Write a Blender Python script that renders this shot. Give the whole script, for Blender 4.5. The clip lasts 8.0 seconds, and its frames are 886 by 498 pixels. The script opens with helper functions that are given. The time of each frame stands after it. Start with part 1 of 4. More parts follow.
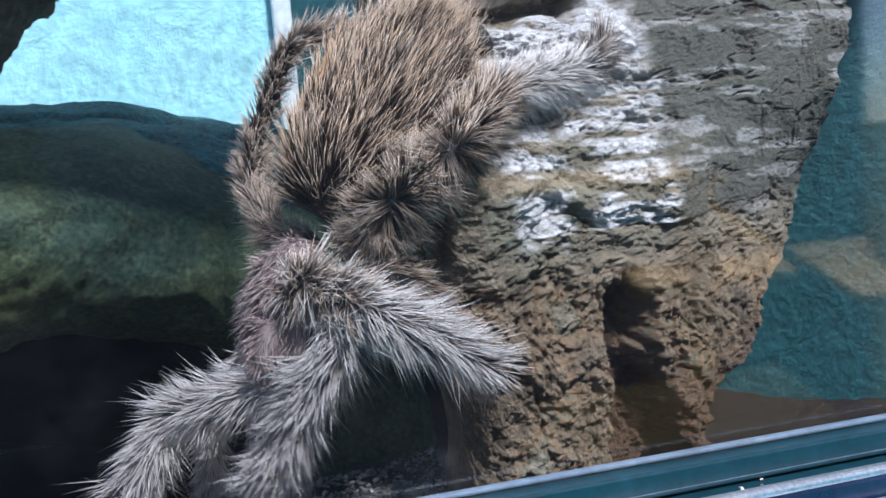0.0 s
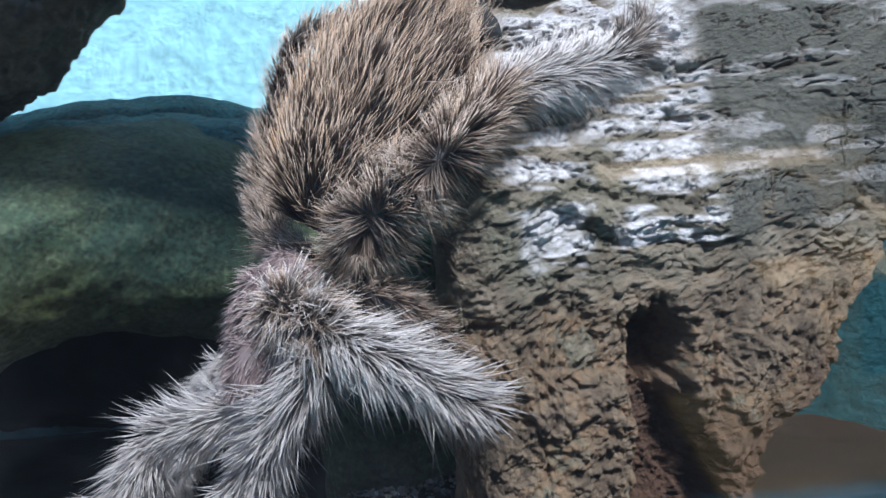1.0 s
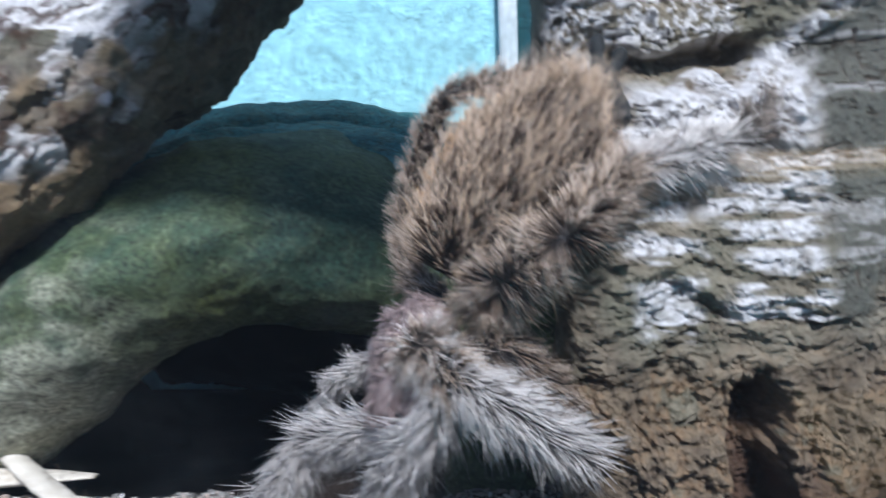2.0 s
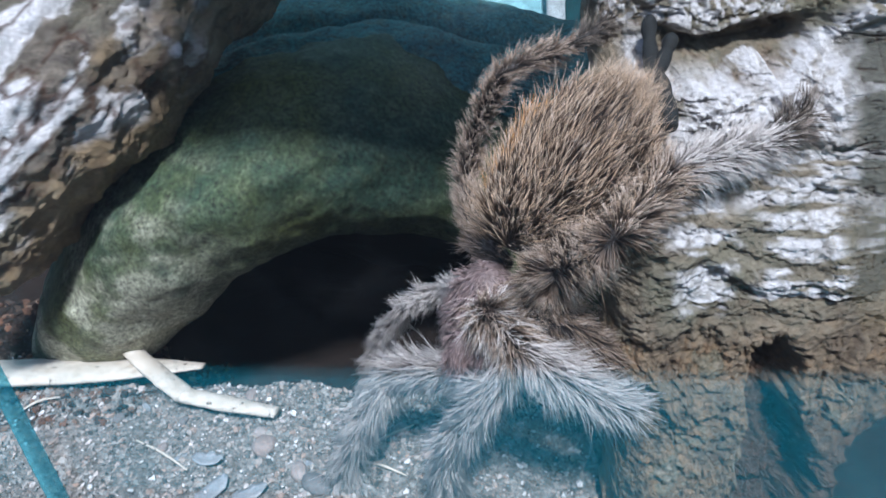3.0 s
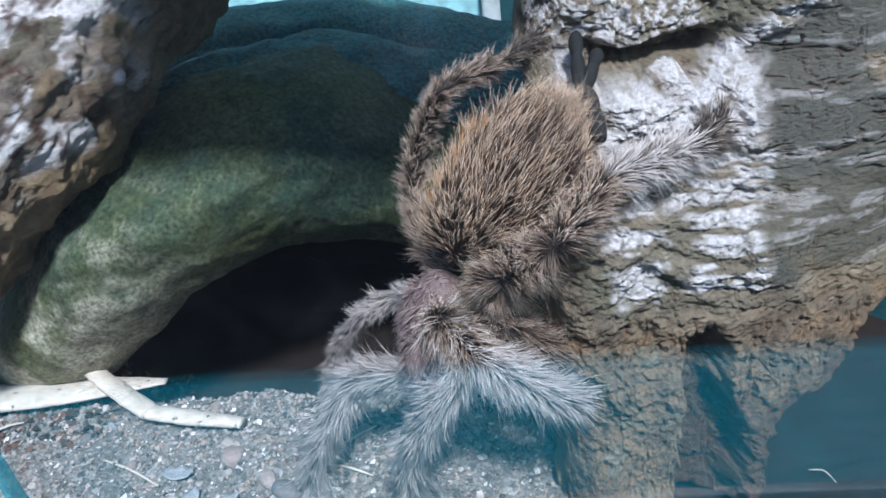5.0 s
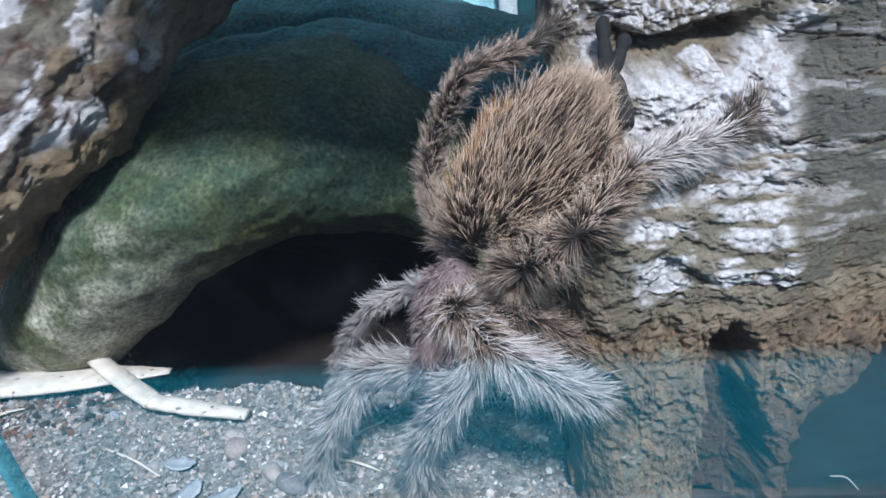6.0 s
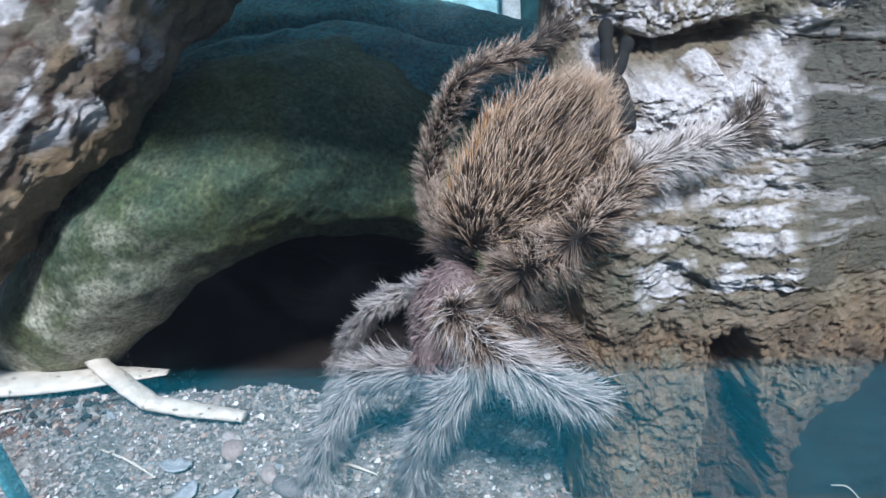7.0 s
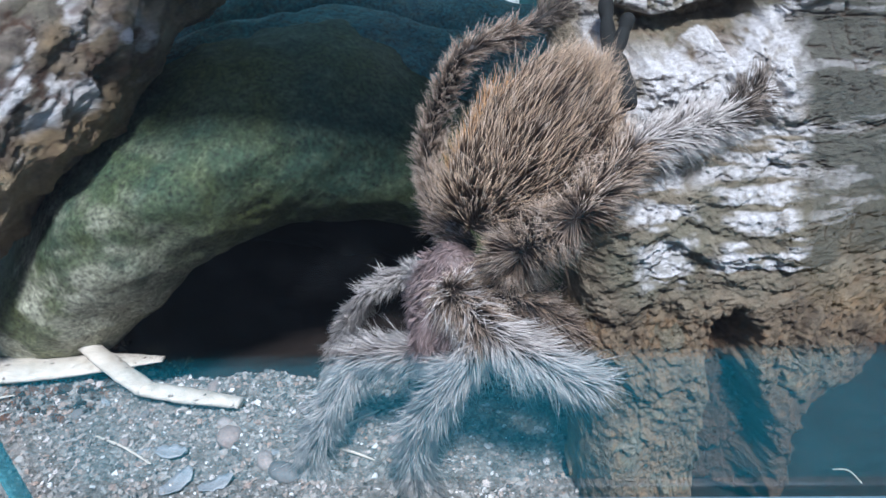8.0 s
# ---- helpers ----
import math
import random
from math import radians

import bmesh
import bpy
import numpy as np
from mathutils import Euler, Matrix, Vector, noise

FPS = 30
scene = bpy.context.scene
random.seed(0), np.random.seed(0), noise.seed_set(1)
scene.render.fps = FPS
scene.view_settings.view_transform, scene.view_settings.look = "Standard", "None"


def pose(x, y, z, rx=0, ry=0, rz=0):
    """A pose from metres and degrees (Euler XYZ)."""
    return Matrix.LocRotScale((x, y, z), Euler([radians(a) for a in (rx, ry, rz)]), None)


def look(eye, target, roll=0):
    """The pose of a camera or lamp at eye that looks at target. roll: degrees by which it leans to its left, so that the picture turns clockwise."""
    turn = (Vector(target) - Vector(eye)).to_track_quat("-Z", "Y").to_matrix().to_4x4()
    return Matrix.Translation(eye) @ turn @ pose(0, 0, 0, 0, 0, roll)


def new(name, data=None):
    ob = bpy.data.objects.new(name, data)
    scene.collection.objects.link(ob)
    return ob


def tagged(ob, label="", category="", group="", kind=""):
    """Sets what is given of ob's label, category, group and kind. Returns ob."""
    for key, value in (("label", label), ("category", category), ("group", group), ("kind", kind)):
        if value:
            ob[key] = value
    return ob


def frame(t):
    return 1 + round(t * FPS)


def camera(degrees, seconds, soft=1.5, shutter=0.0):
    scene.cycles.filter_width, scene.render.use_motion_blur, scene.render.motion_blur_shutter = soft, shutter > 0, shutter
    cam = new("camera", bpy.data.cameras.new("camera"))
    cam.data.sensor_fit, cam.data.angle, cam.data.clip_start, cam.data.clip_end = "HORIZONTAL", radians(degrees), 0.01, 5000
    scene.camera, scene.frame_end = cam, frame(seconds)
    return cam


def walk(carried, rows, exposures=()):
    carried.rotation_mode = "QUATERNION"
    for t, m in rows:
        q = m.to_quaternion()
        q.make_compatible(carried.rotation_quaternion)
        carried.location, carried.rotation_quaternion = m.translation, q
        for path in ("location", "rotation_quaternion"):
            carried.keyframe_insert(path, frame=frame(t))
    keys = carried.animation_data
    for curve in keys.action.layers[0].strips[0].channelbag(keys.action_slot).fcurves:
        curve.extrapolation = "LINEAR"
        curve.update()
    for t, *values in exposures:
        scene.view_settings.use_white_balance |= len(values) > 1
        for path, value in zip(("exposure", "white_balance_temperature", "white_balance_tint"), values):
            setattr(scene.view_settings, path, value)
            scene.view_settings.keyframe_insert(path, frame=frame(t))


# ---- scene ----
# One unit of the plan is 8 mm: a grown tarantula's abdomen is some 4 cm long.
U = 0.008
cam = camera(59.65, 8.0, soft=1.5, shutter=0.3)
# seconds, eye in plan units, yaw to the left, pitch up, roll
ROWS = [
    (0, 2.062, -3.457, 7.887, 8.54, -5.26, -4.52),
    (0.5, 2.243, -2.383, 7.670, 9.20, -5.81, -5.07),
    (1, 4.200, -1.272, 8.238, 18.84, -6.04, -4.52),
    (1.5, 5.458, -0.423, 8.288, 23.63, -5.50, -4.98),
    (2, 4.814, -2.547, 10.324, 28.41, -8.82, -2.24),
    (2.2, 4.549, -3.357, 12.366, 30.05, -12.71, -2.80),
    (3.3, 5.337, -3.520, 15.320, 31.73, -26.93, -4.63),
    (3.5, 5.619, -3.460, 15.592, 31.35, -28.07, -4.13),
    (4, 5.545, -3.413, 15.376, 33.12, -30.94, -5.69),
    (4.5, 5.396, -3.908, 16.607, 28.96, -28.45, -7.44),
    (4.7, 5.385, -3.922, 16.397, 28.57, -27.16, -7.11),
    (6, 4.807, -3.833, 15.407, 28.63, -25.80, -5.38),
    (6.5, 4.812, -3.856, 15.333, 28.69, -25.54, -4.79),
    (7, 4.817, -3.766, 15.244, 28.72, -25.27, -4.79),
    (7.5, 4.793, -3.760, 15.105, 28.48, -25.59, -4.88),
    (8, 4.757, -3.707, 14.836, 28.59, -25.65, -4.77),
]


def aim(x, y, z, yaw, pitch, roll):
    a, b = radians(yaw), radians(pitch)
    eye = Vector((x, y, z)) * U
    return look(eye, eye + Vector((-math.sin(a) * math.cos(b), math.cos(a) * math.cos(b), math.sin(b))), roll)


walk(cam, [(t, aim(*r)) for t, *r in ROWS], [(0, 0.58, 5700, 15), (2.2, 0.52, 5700, 15), (4, 0.4, 5700, 15), (6, 0.45, 5700, 15), (8, 0.45, 5700, 15)])

# ---- light: sun over the viewer's right shoulder, clear sky ----
SUN_AZ, SUN_EL = radians(-52), radians(52)  # azimuth of the sun seen from the place, from +x
to_sun = Vector((math.cos(SUN_AZ) * math.cos(SUN_EL), math.sin(SUN_AZ) * math.cos(SUN_EL), math.sin(SUN_EL)))
world = bpy.data.worlds.new("sky")
scene.world = world
world.use_nodes = True
wn = world.node_tree
sky = wn.nodes.new("ShaderNodeTexSky")
sky.sky_type, sky.sun_disc = "NISHITA", False
sky.sun_elevation, sky.sun_rotation = SUN_EL, math.atan2(to_sun.x, to_sun.y)
wn.links.new(sky.outputs[0], wn.nodes["Background"].inputs[0])
wn.nodes["Background"].inputs[1].default_value = 0.12
sun = new("sun", bpy.data.lights.new("sun", "SUN"))
sun.data.energy, sun.data.angle, sun.data.color = 5.0, radians(7), (1.0, 0.96, 0.90)
sun.matrix_world = look(to_sun, (0, 0, 0))


# ---- materials ----
def material(name, rough=0.8, metal=0.0):
    m = bpy.data.materials.new(name)
    m.use_nodes = True
    b = m.node_tree.nodes["Principled BSDF"]
    b.inputs["Roughness"].default_value, b.inputs["Metallic"].default_value = rough, metal
    return m, m.node_tree, b


def node(tree, kind, **values):
    n = tree.nodes.new(kind)
    for key, value in values.items():
        n.inputs[key].default_value = value
    return n


def noise_of(tree, scale, detail=5, rough=0.6, stretch=(1, 1, 1)):
    co = tree.nodes.new("ShaderNodeTexCoord")
    mp = node(tree, "ShaderNodeMapping", Scale=stretch)
    tx = node(tree, "ShaderNodeTexNoise", Scale=scale, Detail=detail, Roughness=rough)
    tree.links.new(co.outputs["Object"], mp.inputs[0])
    tree.links.new(mp.outputs[0], tx.inputs["Vector"])
    return tx.outputs["Fac"]


def ramp(tree, fac, *stops):
    r = tree.nodes.new("ShaderNodeValToRGB")
    while len(r.color_ramp.elements) < len(stops):
        r.color_ramp.elements.new(0.5)
    for e, (at, c) in zip(r.color_ramp.elements, stops):
        e.position, e.color = at, (*c, 1)
    tree.links.new(fac, r.inputs[0])
    return r.outputs[0]


def mixed(tree, fac, a, b, kind="MIX"):
    n = tree.nodes.new("ShaderNodeMix")
    n.data_type, n.blend_type = "RGBA", kind
    for value, i in ((fac, 0), (a, 6), (b, 7)):
        if isinstance(value, (int, float)):
            n.inputs[i].default_value = value
        elif isinstance(value, tuple):
            n.inputs[i].default_value = (*value, 1)
        else:
            tree.links.new(value, n.inputs[i])
    return n.outputs[2]


def attribute(tree, name):
    a = tree.nodes.new("ShaderNodeAttribute")
    a.attribute_name = name
    return a.outputs["Fac"]


def bump(tree, bsdf, height, strength, distance):
    n = node(tree, "ShaderNodeBump", Strength=strength, Distance=distance)
    tree.links.new(height, n.inputs["Height"])
    tree.links.new(n.outputs[0], bsdf.inputs["Normal"])


def plain(name, dark, light, scale, rough=0.7, relief=0.3, depth=0.0005, stretch=(1, 1, 1), metal=0.0):
    """A surface that wanders between two colours, with fine relief of its own grain."""
    m, t, b = material(name, rough, metal)
    coarse, fine = noise_of(t, scale, 4, 0.6, stretch), noise_of(t, scale * 7, 6, 0.7, stretch)
    c = ramp(t, coarse, (0.3, dark), (0.7, light))
    g = ramp(t, fine, (0.3, (0.55,) * 3), (0.65, (1.1,) * 3))
    t.links.new(mixed(t, 0.8, c, g, "MULTIPLY"), b.inputs["Base Color"])
    bump(t, b, fine, relief, depth)
    return m


def hair_material(name, root, middle, tip, warm):
    m, t, b = material(name, 0.45)
    along = attribute(t, "tip")
    c = ramp(t, along, (0.1, root), (0.6, middle), (0.98, tip))
    geo = t.nodes.new("ShaderNodeNewGeometry")
    c = mixed(t, ramp(t, geo.outputs["Random Per Island"], (0.0, (0.15,) * 3), (1.0, (0.9,) * 3)), c, mixed(t, 1.0, c, warm, "MULTIPLY"))
    t.links.new(c, b.inputs["Base Color"])
    return m


def bark_material(name, plain_a, plain_b, blot_scale, *warm):
    m, t, b = material(name, 0.85)
    fine = noise_of(t, 900, 8, 0.7, (1, 1, 2.2))
    mid = noise_of(t, 160, 6, 0.65, (0.7, 0.7, 1.8))
    big = noise_of(t, 35, 4, 0.6)
    c = mixed(t, ramp(t, mid, (0.35, (0, 0, 0)), (0.65, (1, 1, 1))), plain_a, plain_b)
    c = mixed(t, ramp(t, big, (0.48, (0, 0, 0)), (0.62, (0.8,) * 3)), c, (0.20, 0.19, 0.13))
    blot = noise_of(t, blot_scale, 5, 0.7)
    c = mixed(t, attribute(t, "warm"), c, ramp(t, blot, *warm))
    c = mixed(t, attribute(t, "plate"), c, mixed(t, mid, (0.10, 0.096, 0.075), (0.205, 0.195, 0.155)))
    c = mixed(t, attribute(t, "pale"), c, mixed(t, fine, (0.72, 0.69, 0.68), (0.97, 0.94, 0.94)))
    # rust brown for cracks and niche, doubling as shade in recesses and foot
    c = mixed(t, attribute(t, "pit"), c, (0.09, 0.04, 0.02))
    c = mixed(t, 0.75, c, ramp(t, fine, (0.3, (0.5,) * 3), (0.6, (1.15,) * 3)), "MULTIPLY")
    t.links.new(c, b.inputs["Base Color"])
    rough = node(t, "ShaderNodeBump", Strength=0.7, Distance=0.0012)
    t.links.new(mid, rough.inputs["Height"])
    grain = node(t, "ShaderNodeBump", Strength=0.9, Distance=0.0013)
    t.links.new(fine, grain.inputs["Height"])
    t.links.new(rough.outputs[0], grain.inputs["Normal"])
    t.links.new(grain.outputs[0], b.inputs["Normal"])
    return m


def rock_material(name, dark, light):
    m, t, b = material(name, 0.7)
    fine, mid, big = noise_of(t, 800, 5, 0.75), noise_of(t, 240, 6, 0.7), noise_of(t, 28, 4)
    c = mixed(t, ramp(t, big, (0.35, (0, 0, 0)), (0.62, (1, 1, 1))), dark, light)
    c = mixed(t, ramp(t, mid, (0.46, (0, 0, 0)), (0.72, (0.55,) * 3)), c, (0.15, 0.18, 0.10))
    # pale lichen tone that also carries the sunlight on the arch foot
    c = mixed(t, attribute(t, "lichen_lit"), c, mixed(t, mid, (0.17, 0.18, 0.11), (0.6, 0.59, 0.47)))
    c = mixed(t, 0.9, c, ramp(t, fine, (0.36, (0.25,) * 3), (0.64, (1.7,) * 3)), "MULTIPLY")
    t.links.new(c, b.inputs["Base Color"])
    bump(t, b, fine, 0.8, 0.0008)
    return m


CORK = bark_material("cork_bark", (0.18, 0.14, 0.095), (0.38, 0.32, 0.23), 95, (0.30, (0.05, 0.032, 0.02)), (0.42, (0.14, 0.095, 0.058)), (0.50, (0.26, 0.19, 0.12)), (0.55, (0.30, 0.18, 0.09)), (0.61, (0.2, 0.18, 0.12)), (0.72, (0.46, 0.38, 0.28)))
CORK_LOG = bark_material("cork_log", (0.10, 0.08, 0.065), (0.30, 0.25, 0.195), 45, (0.3, (0.15, 0.10, 0.055)), (0.5, (0.33, 0.235, 0.13)), (0.7, (0.45, 0.35, 0.22)))
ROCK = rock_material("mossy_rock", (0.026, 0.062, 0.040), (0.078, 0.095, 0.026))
# bluish sheen on the rear rock, put into its colour
ROCK_TOP = rock_material("rock_teal_sheen", (0.03, 0.15, 0.165), (0.055, 0.21, 0.21))
# near-black colour that paints the shade inside the rock hollow
HOLLOW_SHADE = plain("hollow_shade", (0.007, 0.006, 0.006), (0.020, 0.016, 0.013), 300, 0.95, 0.8, 0.001)
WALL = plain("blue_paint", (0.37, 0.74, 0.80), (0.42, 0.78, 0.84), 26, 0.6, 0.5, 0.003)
PALE_PAINT = plain("pale_paint", (0.6, 0.68, 0.7), (0.72, 0.78, 0.8), 60, 0.5, 0.2, 0.0005)
# darker copy of the blue paint, standing in for shade on the side wall
WALL_DIM = plain("blue_paint_shaded", (0.018, 0.11, 0.125), (0.03, 0.15, 0.168), 40, 0.6, 0.6, 0.002)
TEAL = plain("teal_plastic", (0.005, 0.028, 0.04), (0.009, 0.042, 0.058), 80, 0.3, 0.15, 0.0002)
SKYBLUE = plain("light_blue_plastic", (0.13, 0.18, 0.24), (0.19, 0.25, 0.32), 80, 0.35, 0.15, 0.0002)
NAVY = plain("navy_plastic", (0.006, 0.014, 0.036), (0.011, 0.024, 0.055), 90, 0.25, 0.15, 0.0002)
LEDGE = plain("ledge_paint", (0.008, 0.26, 0.35), (0.013, 0.31, 0.41), 30, 0.9, 0.3, 0.0005)
LEDGE.node_tree.nodes["Principled BSDF"].inputs["Specular IOR Level"].default_value = 0.1
METAL = plain("aluminium", (0.72, 0.75, 0.8), (0.88, 0.9, 0.94), 200, 0.3, 0.1, 0.0002, metal=0.9)
EARTH, t_, b_ = material("gravel_soil_shade", 0.95)
e_fine, e_mid = noise_of(t_, 1500, 5, 0.8), noise_of(t_, 420, 5, 0.7)
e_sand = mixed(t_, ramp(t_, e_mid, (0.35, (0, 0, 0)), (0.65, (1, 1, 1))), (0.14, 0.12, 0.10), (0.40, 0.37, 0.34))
# soil colour, dark enough to double as painted shade
e_soil_shade = mixed(t_, e_mid, (0.012, 0.010, 0.009), (0.055, 0.040, 0.033))
e_all = mixed(t_, attribute(t_, "soil"), e_sand, e_soil_shade)
t_.links.new(mixed(t_, 0.8, e_all, ramp(t_, e_fine, (0.35, (0.5,) * 3), (0.6, (1.2,) * 3)), "MULTIPLY"), b_.inputs["Base Color"])
bump(t_, b_, e_fine, 0.9, 0.0008)
b_.inputs["Specular IOR Level"].default_value = 0.12
FLAKE = plain("grey_flake", (0.26, 0.28, 0.30), (0.45, 0.46, 0.47), 250, 0.7, 0.4, 0.0004)
CHIP, t_, b_ = material("pale_wood", 0.75)
c_grain, c_speck = noise_of(t_, 260, 6, 0.7, (1, 1, 6)), noise_of(t_, 420, 3, 0.6)
c_wood = mixed(t_, ramp(t_, c_grain, (0.3, (0, 0, 0)), (0.7, (1, 1, 1))), (0.46, 0.40, 0.32), (0.78, 0.72, 0.63))
t_.links.new(mixed(t_, ramp(t_, c_speck, (0.63, (0, 0, 0)), (0.69, (0.9,) * 3)), c_wood, (0.07, 0.045, 0.03)), b_.inputs["Base Color"])
bump(t_, b_, c_grain, 0.5, 0.0005)
WOOD = plain("tan_wood", (0.74, 0.41, 0.11), (0.88, 0.55, 0.18), 30, 0.6, 0.4, 0.0006, (1, 6, 1))
BOARD = plain("grey_board", (0.06, 0.06, 0.06), (0.10, 0.098, 0.095), 20, 0.8, 0.3, 0.001)
DRAB = plain("drab_board", (0.09, 0.09, 0.092), (0.15, 0.15, 0.152), 4, 0.8, 0.3, 0.002)
SKIN = plain("dark_cuticle", (0.018, 0.012, 0.010), (0.05, 0.035, 0.028), 500, 0.5, 0.4, 0.0002)
PINK = plain("rose_cuticle", (0.14, 0.10, 0.095), (0.26, 0.19, 0.18), 400, 0.5, 0.4, 0.0002)
SLATE = plain("slate_cuticle", (0.006, 0.007, 0.007), (0.016, 0.018, 0.018), 400, 0.85, 0.3, 0.0002)
FUR_GOLD = hair_material("golden_hair", (0.006, 0.0045, 0.004), (0.07, 0.046, 0.031), (0.80, 0.65, 0.51), (1.0, 0.82, 0.64))
FUR_RUST = hair_material("rusty_hair", (0.03, 0.015, 0.007), (0.26, 0.13, 0.045), (0.80, 0.47, 0.19), (1.0, 0.85, 0.7))
FUR_BROWN = hair_material("brown_hair", (0.015, 0.011, 0.009), (0.27, 0.205, 0.16), (0.90, 0.79, 0.69), (0.95, 0.84, 0.74))
FUR_ROSE = hair_material("rosy_hair", (0.12, 0.085, 0.08), (0.40, 0.31, 0.30), (0.85, 0.74, 0.71), (1.0, 0.9, 0.87))
FUR_DARK = hair_material("dark_hair", (0.02, 0.017, 0.015), (0.13, 0.11, 0.095), (0.46, 0.39, 0.34), (0.95, 0.84, 0.74))
FUR_PALE = hair_material("silvery_hair", (0.13, 0.115, 0.105), (0.62, 0.58, 0.55), (0.98, 0.95, 0.91), (0.90, 0.85, 0.83))
LIMB = plain("brown_cuticle", (0.015, 0.011, 0.010), (0.04, 0.029, 0.024), 500, 0.5, 0.4, 0.0002)
ASH = plain("ashy_cuticle", (0.16, 0.145, 0.142), (0.28, 0.26, 0.258), 500, 0.55, 0.4, 0.0002)


def glass():
    m = bpy.data.materials.new("pane_glass")
    m.use_nodes = True
    t = m.node_tree
    out = t.nodes["Material Output"]
    t.nodes.remove(t.nodes["Principled BSDF"])
    clear = node(t, "ShaderNodeBsdfTransparent", Color=(0.93, 0.96, 0.97, 1))
    gloss = node(t, "ShaderNodeBsdfGlossy", Roughness=0.045)
    mix = node(t, "ShaderNodeMixShader", Fac=0.093)
    t.links.new(clear.outputs[0], mix.inputs[1])
    t.links.new(gloss.outputs[0], mix.inputs[2])
    dust = node(t, "ShaderNodeBsdfDiffuse", Color=(0.75, 0.8, 0.85, 1))
    film = node(t, "ShaderNodeMixShader")
    t.links.new(ramp(t, noise_of(t, 55, 5, 0.65), (0.5, (0.0005,) * 3), (0.66, (0.004,) * 3), (0.78, (0.03,) * 3)), film.inputs[0])
    t.links.new(mix.outputs[0], film.inputs[1])
    t.links.new(dust.outputs[0], film.inputs[2])
    t.links.new(film.outputs[0], out.inputs[0])
    return m


GLASS = glass()


def tinted():
    m, t, b = material("tinted_plastic", 0.45)
    b.inputs["Base Color"].default_value = (0.10, 0.36, 0.42, 1)
    clear = node(t, "ShaderNodeBsdfTransparent", Color=(0.55, 0.85, 0.9, 1))
    mix = node(t, "ShaderNodeMixShader", Fac=0.36)
    t.links.new(clear.outputs[0], mix.inputs[1])
    t.links.new(b.outputs[0], mix.inputs[2])
    t.links.new(mix.outputs[0], t.nodes["Material Output"].inputs[0])
    return m


TINT = tinted()


# ---- shapes ----
def V(x, y, z):
    return Vector((x, y, z)) * U


def linked(name, mesh, mat, parent=None, label="", smooth=True):
    mesh.materials.append(mat)
    if smooth:
        mesh.polygons.foreach_set("use_smooth", [True] * len(mesh.polygons))
    ob = new(name, mesh)
    ob.parent = parent
    return tagged(ob, label)


def part(name, bm, mat, parent=None, label="", smooth=True):
    mesh = bpy.data.meshes.new(name)
    bm.to_mesh(mesh)
    bm.free()
    return linked(name, mesh, mat, parent, label, smooth)


def lattice(p, seed):
    """Value noise, 0 to 1, for rows of three numbers."""
    p = np.asarray(p, float)
    i = np.floor(p).astype(np.int64)
    f = p - i
    f = f * f * (3 - 2 * f)
    total = 0
    for c in range(8):
        o = np.array([(c >> k) & 1 for k in range(3)])
        h = ((i + o) * np.array([374761393, 668265263, 1274126177])).sum(-1) + seed * 1013904223
        h = (h ^ (h >> 13)) * 1103515245 & 0x7FFFFFFF
        h = (h ^ (h >> 16)) * 69069 & 0x7FFFFFFF
        total = total + (h % 65536) / 65535.0 * np.prod(np.where(o, f, 1 - f), -1)
    return total


def fbm(p, seed, octaves=4, gain=0.5):
    p = np.asarray(p, float)
    total, amp, norm = 0, 1.0, 0.0
    for k in range(octaves):
        total, norm, amp = total + amp * lattice(p * 2.03**k, seed + k), norm + amp, amp * gain
    return total / norm


def step(a, b, x):
    x = np.clip((x - a) / (b - a), 0, 1)
    return x * x * (3 - 2 * x)


def grid_faces(rows, cols, wrap=False, start=0):
    i, j = np.meshgrid(np.arange(rows - 1), np.arange(cols if wrap else cols - 1), indexing="ij")
    k = (j + 1) % cols
    return (np.stack([i * cols + j, i * cols + k, (i + 1) * cols + k, (i + 1) * cols + j], -1).reshape(-1, 4) + start).tolist()


def spline(points, n):
    """n rows along a smooth line through the points (any number of columns)."""
    p = np.asarray(points, float)
    p = np.vstack([2 * p[0] - p[1], p, 2 * p[-1] - p[-2]])
    out = []
    for u in np.linspace(0, len(p) - 3 - 1e-6, n):
        k, f = int(u), u - int(u)
        a, b, c, d = p[k : k + 4]
        out.append(0.5 * (2 * b + (c - a) * f + (2 * a - 5 * b + 4 * c - d) * f**2 + (3 * b - a - 3 * c + d) * f**3))
    return np.array(out)


def rings(path):
    """Across-vectors along a path, carried without twist."""
    tang = np.gradient(path, axis=0)
    tang /= np.linalg.norm(tang, axis=1)[:, None]
    side = np.cross(tang[0], (0.2, 0.3, 1.0))
    sides = []
    for t in tang:
        side = side - t * (side @ t)
        side /= np.linalg.norm(side)
        sides.append(side)
    sides = np.array(sides)
    return tang, sides, np.cross(tang, sides)


